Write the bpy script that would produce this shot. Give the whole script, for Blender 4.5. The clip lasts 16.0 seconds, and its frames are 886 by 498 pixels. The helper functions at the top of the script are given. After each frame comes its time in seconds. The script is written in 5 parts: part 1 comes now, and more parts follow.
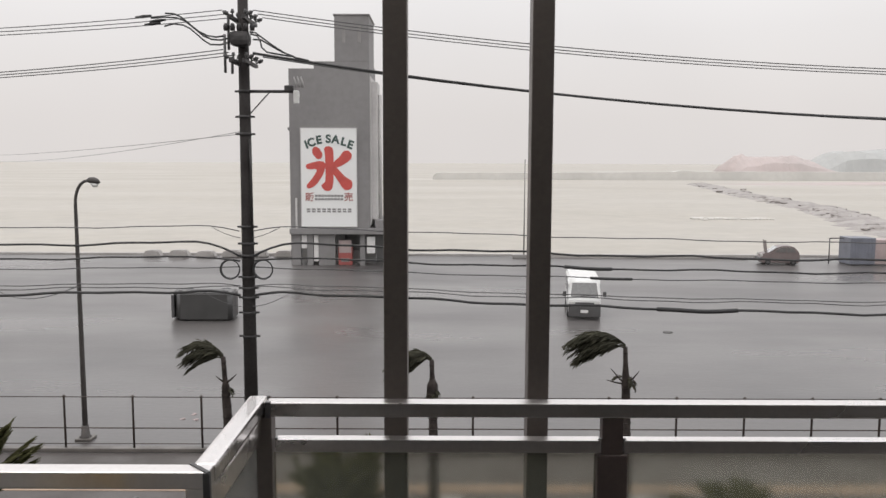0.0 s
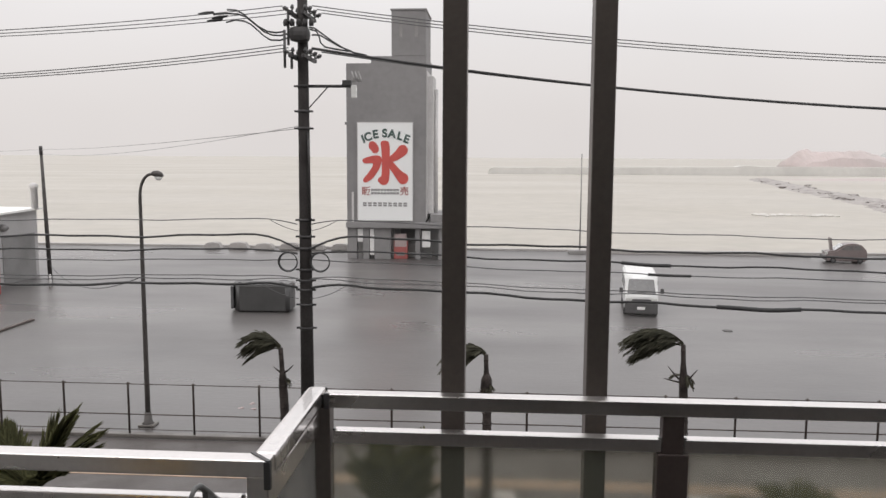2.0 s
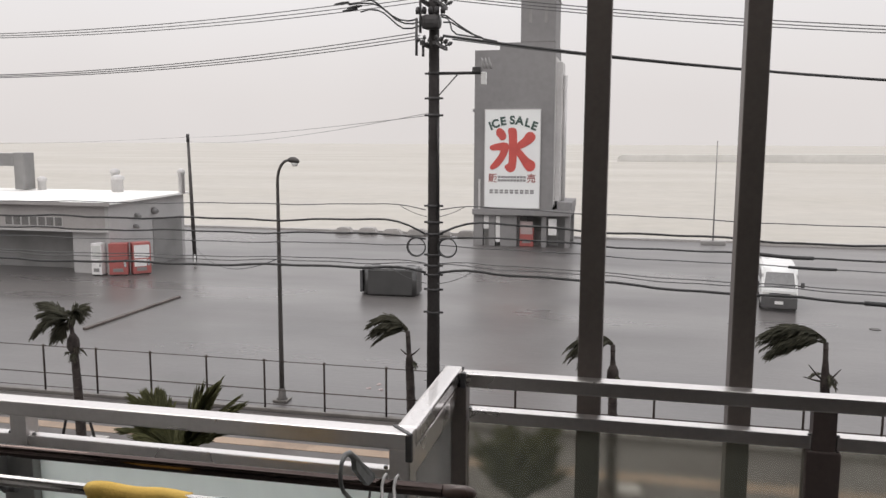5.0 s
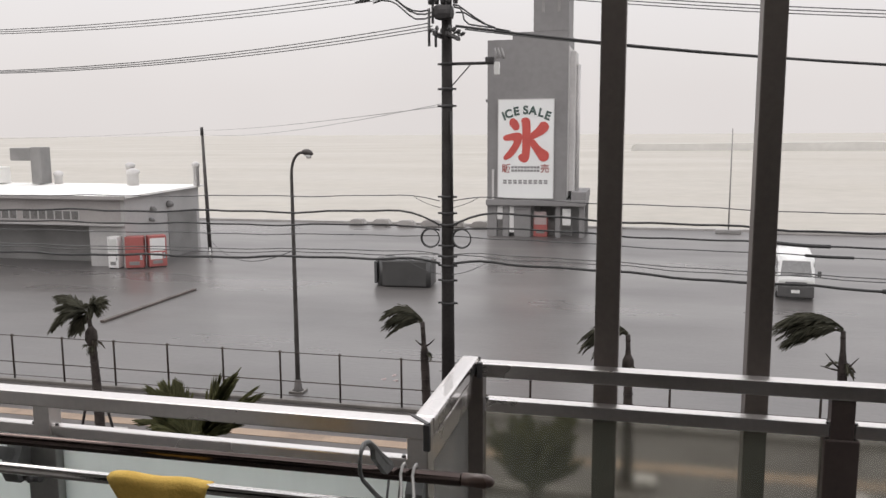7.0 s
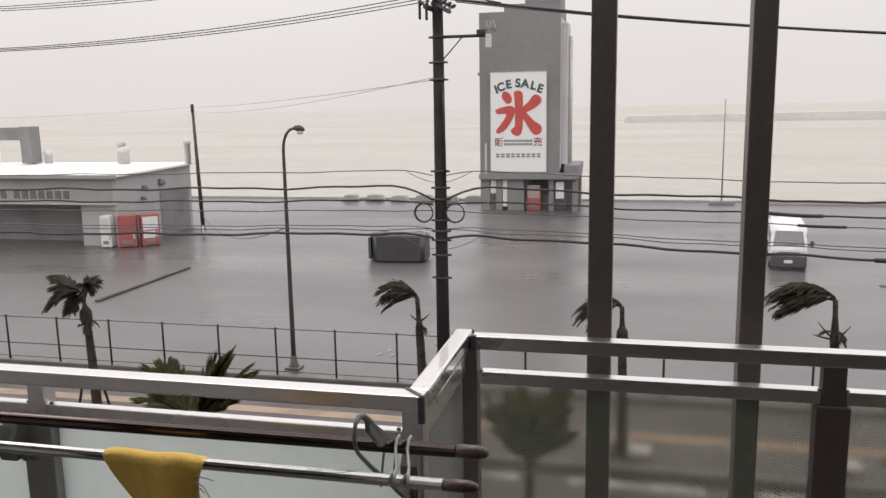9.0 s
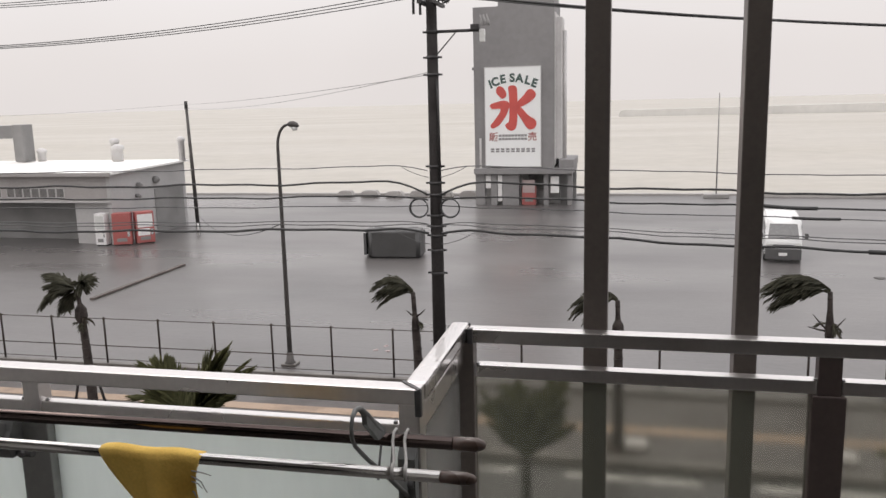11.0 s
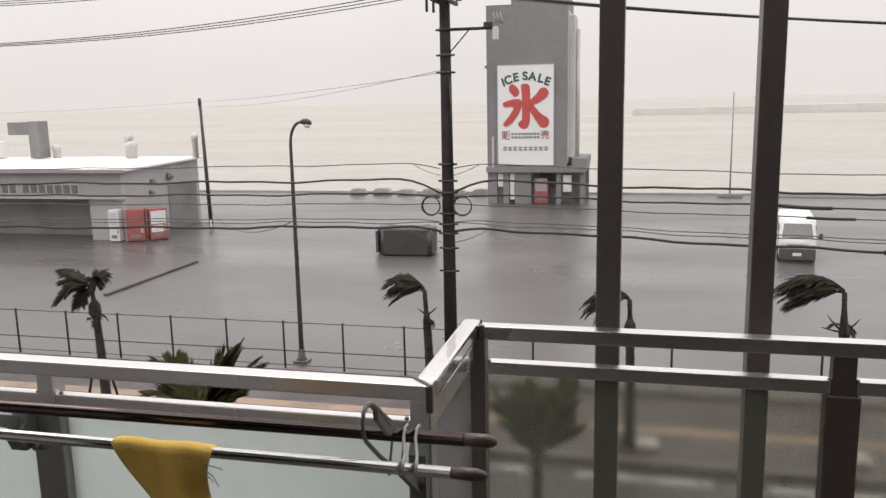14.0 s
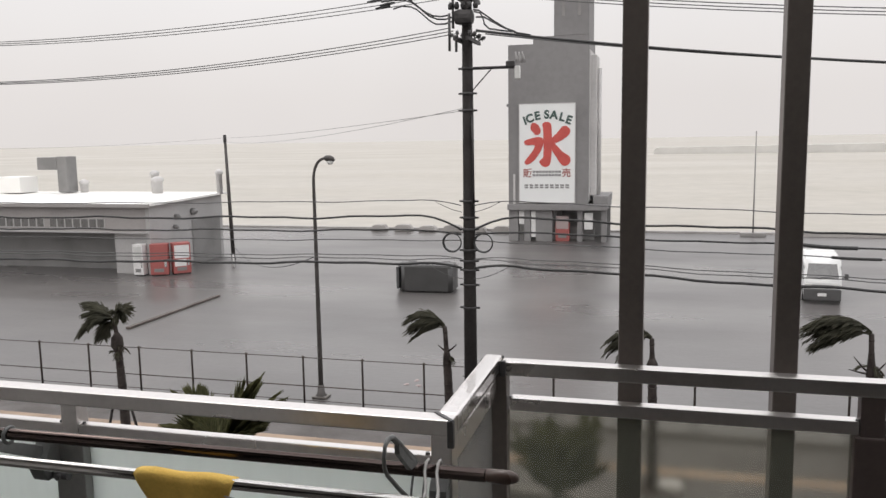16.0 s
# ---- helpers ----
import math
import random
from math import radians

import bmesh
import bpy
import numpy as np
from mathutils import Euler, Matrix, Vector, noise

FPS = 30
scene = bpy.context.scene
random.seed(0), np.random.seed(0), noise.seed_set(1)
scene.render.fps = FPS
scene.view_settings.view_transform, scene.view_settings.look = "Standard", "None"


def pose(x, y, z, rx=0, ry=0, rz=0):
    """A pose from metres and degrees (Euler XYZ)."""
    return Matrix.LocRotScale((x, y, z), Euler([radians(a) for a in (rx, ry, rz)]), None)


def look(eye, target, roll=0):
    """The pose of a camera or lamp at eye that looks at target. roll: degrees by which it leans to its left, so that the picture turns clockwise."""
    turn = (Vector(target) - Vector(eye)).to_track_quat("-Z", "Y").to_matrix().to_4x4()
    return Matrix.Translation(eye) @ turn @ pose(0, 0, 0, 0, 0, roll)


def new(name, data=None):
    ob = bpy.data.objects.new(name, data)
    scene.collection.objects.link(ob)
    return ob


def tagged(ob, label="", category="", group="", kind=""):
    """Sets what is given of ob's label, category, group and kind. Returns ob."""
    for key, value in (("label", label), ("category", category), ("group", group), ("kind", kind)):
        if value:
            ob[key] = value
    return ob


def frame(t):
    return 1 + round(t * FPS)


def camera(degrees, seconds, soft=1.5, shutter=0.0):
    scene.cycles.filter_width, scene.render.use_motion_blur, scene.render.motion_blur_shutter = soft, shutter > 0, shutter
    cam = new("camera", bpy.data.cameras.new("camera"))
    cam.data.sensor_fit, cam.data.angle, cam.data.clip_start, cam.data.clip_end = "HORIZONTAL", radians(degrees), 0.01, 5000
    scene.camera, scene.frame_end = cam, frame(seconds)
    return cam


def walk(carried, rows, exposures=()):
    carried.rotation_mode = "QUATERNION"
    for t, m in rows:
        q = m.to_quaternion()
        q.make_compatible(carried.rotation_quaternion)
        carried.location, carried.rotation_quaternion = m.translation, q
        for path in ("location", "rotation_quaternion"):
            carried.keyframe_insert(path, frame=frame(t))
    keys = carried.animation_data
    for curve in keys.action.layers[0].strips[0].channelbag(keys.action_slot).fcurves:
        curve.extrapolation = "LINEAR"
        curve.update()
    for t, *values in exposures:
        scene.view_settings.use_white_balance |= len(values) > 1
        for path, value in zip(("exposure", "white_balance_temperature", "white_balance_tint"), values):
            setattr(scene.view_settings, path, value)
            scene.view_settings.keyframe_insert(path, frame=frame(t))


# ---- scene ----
cam = camera(57.0, 16.0, soft=1.5)
PATH = [
    (0, (-0.065, 0.148, 7.555), (-0.065, 2.136, 7.342), 0.2),
    (0.5, (-0.068, 0.155, 7.554), (-0.061, 2.14, 7.311), 0.1),
    (1, (-0.067, 0.155, 7.553), (-0.072, 2.135, 7.274), 0.2),
    (1.5, (-0.07, 0.151, 7.553), (-0.124, 2.132, 7.282), 0.3),
    (2, (-0.076, 0.155, 7.553), (-0.21, 2.137, 7.326), 0.3),
    (2.5, (-0.082, 0.143, 7.555), (-0.264, 2.126, 7.36), 0.8),
    (3, (-0.085, 0.146, 7.551), (-0.302, 2.125, 7.356), 1.0),
    (3.5, (-0.094, 0.143, 7.547), (-0.368, 2.111, 7.323), 1.2),
    (4, (-0.106, 0.147, 7.537), (-0.469, 2.096, 7.272), 1.5),
    (6.5, (-0.116, 0.129, 7.541), (-0.586, 2.057, 7.289), -0.4),
    (7, (-0.117, 0.133, 7.538), (-0.585, 2.057, 7.257), -0.3),
    (7.5, (-0.117, 0.137, 7.533), (-0.581, 2.055, 7.212), -0.3),
    (8, (-0.115, 0.137, 7.533), (-0.577, 2.05, 7.179), -0.3),
    (8.5, (-0.115, 0.138, 7.531), (-0.576, 2.051, 7.17), -0.4),
    (9, (-0.114, 0.138, 7.533), (-0.566, 2.056, 7.191), -1.0),
    (11.5, (-0.115, 0.141, 7.526), (-0.556, 2.059, 7.17), -1.4),
    (12, (-0.114, 0.143, 7.526), (-0.56, 2.059, 7.167), -1.4),
    (12.5, (-0.115, 0.144, 7.526), (-0.564, 2.058, 7.157), -1.4),
    (13, (-0.113, 0.143, 7.525), (-0.565, 2.055, 7.151), -1.5),
    (13.5, (-0.115, 0.142, 7.524), (-0.573, 2.053, 7.152), -1.2),
    (14, (-0.116, 0.141, 7.522), (-0.585, 2.052, 7.165), -1.2),
    (14.5, (-0.115, 0.136, 7.525), (-0.589, 2.053, 7.212), -1.1),
    (15, (-0.118, 0.136, 7.524), (-0.601, 2.057, 7.247), -1.0),
    (15.5, (-0.117, 0.136, 7.521), (-0.616, 2.053, 7.248), -0.9),
    (16, (-0.119, 0.132, 7.517), (-0.639, 2.045, 7.25), -0.9),
]
walk(cam, [(t, look(eye, target, roll)) for t, eye, target, roll in PATH],
     exposures=[(0, -0.03, 6500, 11), (4, -0.01, 6500, 12), (6.5, 0.0, 6500, 12), (8.5, 0.03, 6550, 13), (11.5, 0.07, 6550, 12.5), (14, 0.11, 6550, 12), (16, 0.04, 6500, 11)])


# ---------------------------------------------------------------- light
world = bpy.data.worlds.new("overcast_sky")
scene.world = world
world.use_nodes = True
wn, wl = world.node_tree.nodes, world.node_tree.links
wn.clear()
sky = wn.new("ShaderNodeTexSky")
sky.sky_type, sky.sun_disc = "NISHITA", False
sky.sun_elevation, sky.sun_rotation = radians(52), radians(200)
sky.air_density, sky.dust_density, sky.ozone_density = 2.0, 8.0, 1.0
coord = wn.new("ShaderNodeTexCoord")
split = wn.new("ShaderNodeSeparateXYZ")
wl.new(coord.outputs["Generated"], split.inputs[0])
ramp = wn.new("ShaderNodeValToRGB")
ramp.color_ramp.elements[0].position, ramp.color_ramp.elements[0].color = 0.0, (0.745, 0.712, 0.69, 1)
ramp.color_ramp.elements[1].position, ramp.color_ramp.elements[1].color = 1.0, (1.55, 1.55, 1.58, 1)
for at, shade in ((0.05, (0.76, 0.728, 0.708, 1)), (0.15, (0.815, 0.794, 0.788, 1)), (0.24, (0.92, 0.906, 0.908, 1)), (0.45, (1.16, 1.16, 1.17, 1))):
    ramp.color_ramp.elements.new(at).color = shade
wl.new(split.outputs["Z"], ramp.inputs[0])
cloud = wn.new("ShaderNodeTexNoise")
cloud.inputs["Scale"].default_value, cloud.inputs["Detail"].default_value = 2.2, 3.0
wl.new(coord.outputs["Generated"], cloud.inputs["Vector"])
puff = wn.new("ShaderNodeMapRange")
puff.inputs["From Min"].default_value, puff.inputs["From Max"].default_value = 0.3, 0.7
puff.inputs["To Min"].default_value, puff.inputs["To Max"].default_value = 0.96, 1.04
wl.new(cloud.outputs["Fac"], puff.inputs["Value"])
deck = wn.new("ShaderNodeVectorMath")
deck.operation = "SCALE"
wl.new(ramp.outputs[0], deck.inputs[0])
wl.new(puff.outputs[0], deck.inputs["Scale"])
bg_sky, bg_deck, both = wn.new("ShaderNodeBackground"), wn.new("ShaderNodeBackground"), wn.new("ShaderNodeAddShader")
bg_sky.inputs["Strength"].default_value = 0.01
bg_deck.inputs["Strength"].default_value = 1.0
wl.new(sky.outputs[0], bg_sky.inputs["Color"])
wl.new(deck.outputs[0], bg_deck.inputs["Color"])
wl.new(bg_sky.outputs[0], both.inputs[0])
wl.new(bg_deck.outputs[0], both.inputs[1])
out = wn.new("ShaderNodeOutputWorld")
wl.new(both.outputs[0], out.inputs["Surface"])

sun = new("sun", bpy.data.lights.new("sun", "SUN"))
sun.data.energy, sun.data.angle, sun.data.color = 0.7, radians(25), (1.0, 0.96, 0.9)
sun.matrix_world = look((-20, 45, 60), (0, 20, 0))


# ---------------------------------------------------------------- materials
def mat(name, colour, rough=0.6, metal=0.0, vary=0.12, scale=3.0, fine=40.0, bump=0.15, rough_vary=0.1, spec=0.5,
        tint=None, coat=0.0, island=False, detail=4.0):
    """Principled surface with large stains, fine grain and relief; tint is the colour of the stains."""
    m = bpy.data.materials.new(name)
    m.use_nodes = True
    n, l = m.node_tree.nodes, m.node_tree.links
    b = n["Principled BSDF"]
    b.inputs["Metallic"].default_value = metal
    b.inputs["Specular IOR Level"].default_value = spec
    b.inputs["Coat Weight"].default_value = coat
    tc = n.new("ShaderNodeTexCoord")
    big, small = n.new("ShaderNodeTexNoise"), n.new("ShaderNodeTexNoise")
    for node, s in ((big, scale), (small, fine)):
        node.inputs["Scale"].default_value = s
        node.inputs["Detail"].default_value = detail
        l.new(tc.outputs["Object"], node.inputs["Vector"])
    mix = n.new("ShaderNodeMix")
    mix.data_type = "RGBA"
    dark = tint or tuple(c * (1 - 2.2 * vary) for c in colour)
    mix.inputs["A"].default_value = (*colour, 1)
    mix.inputs["B"].default_value = (*dark, 1)
    fac = n.new("ShaderNodeMapRange")
    fac.inputs["From Min"].default_value, fac.inputs["From Max"].default_value = 0.42, 0.72
    l.new(big.outputs["Fac"], fac.inputs["Value"])
    l.new(fac.outputs[0], mix.inputs["Factor"])
    grain = n.new("ShaderNodeMapRange")
    grain.inputs["From Min"].default_value, grain.inputs["From Max"].default_value = 0.25, 0.75
    grain.inputs["To Min"].default_value, grain.inputs["To Max"].default_value = 1 - vary, 1 + vary
    l.new(small.outputs["Fac"], grain.inputs["Value"])
    times = n.new("ShaderNodeVectorMath")
    times.operation = "SCALE"
    l.new(mix.outputs["Result"], times.inputs[0])
    l.new(grain.outputs[0], times.inputs["Scale"])
    colour_out = times.outputs[0]
    if island:
        geo = n.new("ShaderNodeNewGeometry")
        each = n.new("ShaderNodeMapRange")
        each.inputs["To Min"].default_value, each.inputs["To Max"].default_value = 0.65, 1.35
        l.new(geo.outputs["Random Per Island"], each.inputs["Value"])
        again = n.new("ShaderNodeVectorMath")
        again.operation = "SCALE"
        l.new(colour_out, again.inputs[0])
        l.new(each.outputs[0], again.inputs["Scale"])
        colour_out = again.outputs[0]
    l.new(colour_out, b.inputs["Base Color"])
    rr = n.new("ShaderNodeMapRange")
    rr.inputs["From Min"].default_value, rr.inputs["From Max"].default_value = 0.3, 0.7
    rr.inputs["To Min"].default_value, rr.inputs["To Max"].default_value = max(0.02, rough - rough_vary), min(1, rough + rough_vary)
    l.new(big.outputs["Fac"], rr.inputs["Value"])
    l.new(rr.outputs[0], b.inputs["Roughness"])
    if bump:
        bp = n.new("ShaderNodeBump")
        bp.inputs["Strength"].default_value, bp.inputs["Distance"].default_value = bump, 0.01
        l.new(small.outputs["Fac"], bp.inputs["Height"])
        l.new(bp.outputs[0], b.inputs["Normal"])
    return m


def wet(name, colour, rough_lo, rough_hi, patch, ripple, strength, distance, stretch=(1, 1, 1), tint=None, spec=0.5):
    """Rain-soaked ground or water: patchy gloss under ripples."""
    m = mat(name, colour, 0.3, vary=0.1, scale=patch, fine=ripple, bump=0, tint=tint, spec=spec)
    n, l = m.node_tree.nodes, m.node_tree.links
    b = n["Principled BSDF"]
    tc = n.new("ShaderNodeTexCoord")
    mp = n.new("ShaderNodeMapping")
    mp.inputs["Scale"].default_value = stretch
    l.new(tc.outputs["Object"], mp.inputs["Vector"])
    puddle, wave = n.new("ShaderNodeTexNoise"), n.new("ShaderNodeTexNoise")
    puddle.inputs["Scale"].default_value, puddle.inputs["Detail"].default_value = patch, 5
    wave.inputs["Scale"].default_value, wave.inputs["Detail"].default_value = ripple, 4
    l.new(mp.outputs[0], puddle.inputs["Vector"])
    l.new(mp.outputs[0], wave.inputs["Vector"])
    rr = n.new("ShaderNodeMapRange")
    rr.inputs["From Min"].default_value, rr.inputs["From Max"].default_value = 0.35, 0.65
    rr.inputs["To Min"].default_value, rr.inputs["To Max"].default_value = rough_lo, rough_hi
    l.new(puddle.outputs["Fac"], rr.inputs["Value"])
    l.new(rr.outputs[0], b.inputs["Roughness"])
    bp = n.new("ShaderNodeBump")
    bp.inputs["Strength"].default_value, bp.inputs["Distance"].default_value = strength, distance
    l.new(wave.outputs["Fac"], bp.inputs["Height"])
    l.new(bp.outputs[0], b.inputs["Normal"])
    return m


M = {
    "asphalt": wet("wet_asphalt", (0.112, 0.104, 0.101), 0.24, 0.44, 0.12, 6.0, 0.25, 0.02, (0.35, 1, 1), tint=(0.074, 0.069, 0.068), spec=0.72),
    "road": wet("wet_road", (0.045, 0.041, 0.038), 0.2, 0.42, 0.25, 9.0, 0.25, 0.01, tint=(0.036, 0.033, 0.031)),
    "pavement": wet("wet_pavement", (0.06, 0.05, 0.045), 0.3, 0.55, 0.6, 12.0, 0.3, 0.01, tint=(0.048, 0.039, 0.035)),
    "sea": wet("churned_sea", (0.372, 0.346, 0.302), 0.4, 0.6, 0.02, 0.35, 0.14, 0.5, (0.5, 1.0, 1), tint=(0.36, 0.336, 0.294)),
    "concrete": mat("weathered_concrete", (0.3, 0.29, 0.28), 0.8, scale=0.4, fine=9, vary=0.1, tint=(0.22, 0.215, 0.21)),
    "tower": mat("grey_tower_render", (0.25, 0.243, 0.242), 0.75, scale=0.18, fine=3.0, vary=0.06, tint=(0.21, 0.203, 0.203), bump=0.1),
    # Cladding colour is raised so the tower's side fades to the sky like haze.
    "tower_side": mat("pale_tower_cladding", (0.6, 0.585, 0.575), 0.7, scale=0.3, fine=4.0, vary=0.06),
    "sign": mat("white_sign_sheet", (0.85, 0.86, 0.85), 0.4, scale=0.5, vary=0.02, bump=0.03),
    # Machine red is greyed so that distance haze sits in the colour.
    "machine_red": mat("hazed_red_panel", (0.38, 0.11, 0.1), 0.4, scale=1.5, vary=0.06),
    "dull_red": mat("dull_red_ink", (0.36, 0.1, 0.085), 0.5, vary=0.05),
    "red": mat("red_paint", (0.58, 0.095, 0.08), 0.45, scale=1.5, vary=0.06),
    "green_ink": mat("dark_green_ink", (0.06, 0.1, 0.088), 0.5, vary=0.05),
    "grey_ink": mat("grey_ink", (0.28, 0.27, 0.27), 0.5, vary=0.05),
    "pole": mat("stained_concrete_pole", (0.042, 0.038, 0.037), 0.9, spec=0.2, scale=1.6, fine=25, vary=0.2, tint=(0.024, 0.021, 0.02)),
    "iron": mat("dark_galvanised_iron", (0.06, 0.057, 0.057), 0.55, 0.4, scale=4, vary=0.12),
    "lamp_steel": mat("weathered_lamp_steel", (0.085, 0.078, 0.074), 0.5, 0.5, scale=3, vary=0.14),
    "porcelain": mat("white_porcelain", (0.72, 0.72, 0.7), 0.25, vary=0.04, bump=0),
    "cable": mat("black_cable", (0.03, 0.03, 0.03), 0.5, vary=0.1, bump=0),
    # Pale grey puts the haze of distance into the thin service wires.
    "pale_cable": mat("pale_grey_wire", (0.36, 0.35, 0.345), 0.6, vary=0.1, bump=0),
    "thin_cable": mat("grey_cable", (0.1, 0.1, 0.1), 0.6, vary=0.1, bump=0),
    "fence": mat("rusty_fence_steel", (0.065, 0.057, 0.053), 0.6, 0.4, scale=6, vary=0.2, tint=(0.085, 0.06, 0.048)),
    "trunk": mat("palm_bark", (0.044, 0.034, 0.03), 0.9, scale=6, fine=50, vary=0.25, bump=0.6),
    "leaf": mat("palm_leaf", (0.1, 0.097, 0.07), 0.75, spec=0.2, scale=3, vary=0.2, island=True, bump=0.05),
    "leaf_near": mat("green_palm_leaf", (0.12, 0.12, 0.058), 0.8, spec=0.15, scale=3, vary=0.2, island=True, bump=0.05),
    "dry_leaf": mat("dry_palm_leaf", (0.07, 0.058, 0.042), 0.7, scale=4, vary=0.2, island=True),
    "alu": mat("wet_aluminium_rail", (0.78, 0.74, 0.72), 0.3, 1.0, scale=2, fine=60, vary=0.05, bump=0.03, coat=1.0),
    # One post aluminium in two tones, inner posts as lit, outer posts as shaded.
    "lit_post": mat("lit_grey_aluminium", (0.3, 0.3, 0.29), 0.4, 0.5, scale=2.5, fine=60, vary=0.07, bump=0.03),
    "bronze": mat("dark_bronze_aluminium", (0.175, 0.152, 0.138), 0.42, 0.5, scale=2.5, fine=60, vary=0.07, bump=0.03),
    "shaded_post": mat("shaded_brown_aluminium", (0.135, 0.105, 0.098), 0.42, 0.4, scale=2.5, fine=60, vary=0.08, bump=0.03),
    # Grey base stands for sky reflection and haze on the van's panes.
    "greyed_glass": mat("greyed_vehicle_glass", (0.2, 0.2, 0.2), 0.25, scale=2, vary=0.1, bump=0),
    "plastic": mat("dark_grey_plastic", (0.09, 0.088, 0.088), 0.5, vary=0.08),
    "screw": mat("steel_screw", (0.3, 0.3, 0.3), 0.3, 1.0, vary=0.05, bump=0),
    "rod": mat("stainless_rod", (0.62, 0.6, 0.58), 0.16, 1.0, scale=5, fine=80, vary=0.05, bump=0.02),
    "rod_brown": mat("brown_coated_rod", (0.1, 0.078, 0.072), 0.1, 1.0, scale=5, fine=80, vary=0.08, bump=0.02),
    "cap_brown": mat("brown_rod_cap", (0.1, 0.066, 0.054), 0.25, vary=0.1),
    "towel": mat("yellow_cotton", (0.78, 0.52, 0.12), 0.95, scale=9, fine=160, vary=0.07, bump=0.2, tint=(0.6, 0.36, 0.07)),
    "clip": mat("grey_cast_metal", (0.17, 0.172, 0.168), 0.5, 0.2, vary=0.1),
    "strap": mat("pale_plastic", (0.34, 0.325, 0.31), 0.4, vary=0.06),
    "dark_room": mat("dark_room_finish", (0.05, 0.045, 0.04), 0.8, scale=1.2, vary=0.1),
    "deck": mat("dark_balcony_floor", (0.09, 0.085, 0.08), 0.6, scale=1.2, vary=0.1),
    "house": mat("house_wall", (0.5, 0.49, 0.47), 0.85, scale=1.2, vary=0.06),
    "white_roof": mat("white_roof_sheet", (0.85, 0.84, 0.81), 0.5, scale=0.4, vary=0.03),
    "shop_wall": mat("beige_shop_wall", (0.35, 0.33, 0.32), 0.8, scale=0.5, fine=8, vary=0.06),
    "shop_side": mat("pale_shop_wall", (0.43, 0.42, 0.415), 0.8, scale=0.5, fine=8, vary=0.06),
    # Greys of the lower walls and windows are lifted to put haze into them.
    "shop_low": mat("hazed_grey", (0.24, 0.235, 0.23), 0.6, scale=0.6, vary=0.1),
    "shop_window": mat("hazy_shop_window", (0.16, 0.155, 0.15), 0.3, vary=0.1, bump=0),
    "window": mat("dark_window", (0.09, 0.09, 0.092), 0.12, vary=0.1, bump=0),
    "white_paint": mat("white_vehicle_paint", (0.7, 0.7, 0.69), 0.35, scale=1, vary=0.03, coat=0.4, bump=0),
    "dark_car": mat("dark_vehicle_paint", (0.055, 0.054, 0.053), 0.5, scale=1, vary=0.08, coat=0.2, bump=0),
    "maroon": mat("maroon_vehicle_paint", (0.19, 0.155, 0.15), 0.4, scale=1, vary=0.1, coat=0.2, bump=0),
    "rubber": mat("tyre_rubber", (0.025, 0.025, 0.025), 0.8, vary=0.1),
    "chrome": mat("bright_metal", (0.65, 0.65, 0.65), 0.25, 0.9, vary=0.05, bump=0),
    "headlight": mat("clear_headlight", (0.6, 0.6, 0.58), 0.15, vary=0.05, bump=0),
    "blue": mat("blue_sheet_metal", (0.19, 0.2, 0.235), 0.5, scale=1, vary=0.1),
    "pink": mat("faded_pink_sheet", (0.42, 0.34, 0.33), 0.6, scale=1, vary=0.1),
    "line_white": mat("worn_white_line", (0.5, 0.49, 0.46), 0.5, scale=1.5, fine=20, vary=0.12, tint=(0.2, 0.19, 0.18)),
    "tactile": mat("worn_yellow_paving", (0.3, 0.21, 0.14), 0.5, scale=1.0, fine=18, vary=0.15, tint=(0.2, 0.145, 0.105)),
    "kerb": mat("wet_kerb_stone", (0.15, 0.137, 0.125), 0.45, scale=1.5, fine=20, vary=0.12),
    "worn_timber": mat("wet_worn_timber", (0.105, 0.085, 0.075), 0.6, scale=0.8, fine=14, vary=0.15),
    # Far tones are lifted toward the sky: haze put into the base colours.
    "rock": mat("hazed_rock", (0.34, 0.315, 0.3), 0.7, scale=0.4, fine=4, vary=0.12),
    "far_woods": mat("hazed_grey_woods", (0.42, 0.425, 0.415), 0.95, scale=0.04, fine=0.25, vary=0.06),
    "far_rock": mat("hazed_breakwater_concrete", (0.66, 0.65, 0.625), 0.9, scale=0.05, fine=0.4, vary=0.06),
    "headland": mat("hazed_headland", (0.47, 0.405, 0.39), 0.95, scale=0.03, fine=0.2, vary=0.05, tint=(0.4, 0.365, 0.352)),
    "foam": mat("sea_foam", (0.6, 0.58, 0.55), 0.8, scale=0.5, fine=3, vary=0.05, bump=0.5),
    "quay": mat("pale_quay_concrete", (0.42, 0.4, 0.385), 0.7, scale=0.5, fine=6, vary=0.08),
    "poster": mat("white_poster", (0.75, 0.74, 0.73), 0.5, vary=0.05, bump=0),
    "earth": mat("wet_planter_soil", (0.06, 0.045, 0.035), 0.8, scale=4, vary=0.2),
}


def see_light(m, share):
    """Lets a share of the light through thin leaves."""
    n, l = m.node_tree.nodes, m.node_tree.links
    b = n["Principled BSDF"]
    thin, both_ways = n.new("ShaderNodeBsdfTranslucent"), n.new("ShaderNodeMixShader")
    l.new(b.inputs["Base Color"].links[0].from_socket, thin.inputs["Color"])
    both_ways.inputs[0].default_value = share
    l.new(b.outputs[0], both_ways.inputs[1])
    l.new(thin.outputs[0], both_ways.inputs[2])
    l.new(both_ways.outputs[0], n["Material Output"].inputs["Surface"])


for leaf_kind in ("leaf", "leaf_near", "dry_leaf"):
    see_light(M[leaf_kind], 0.4)


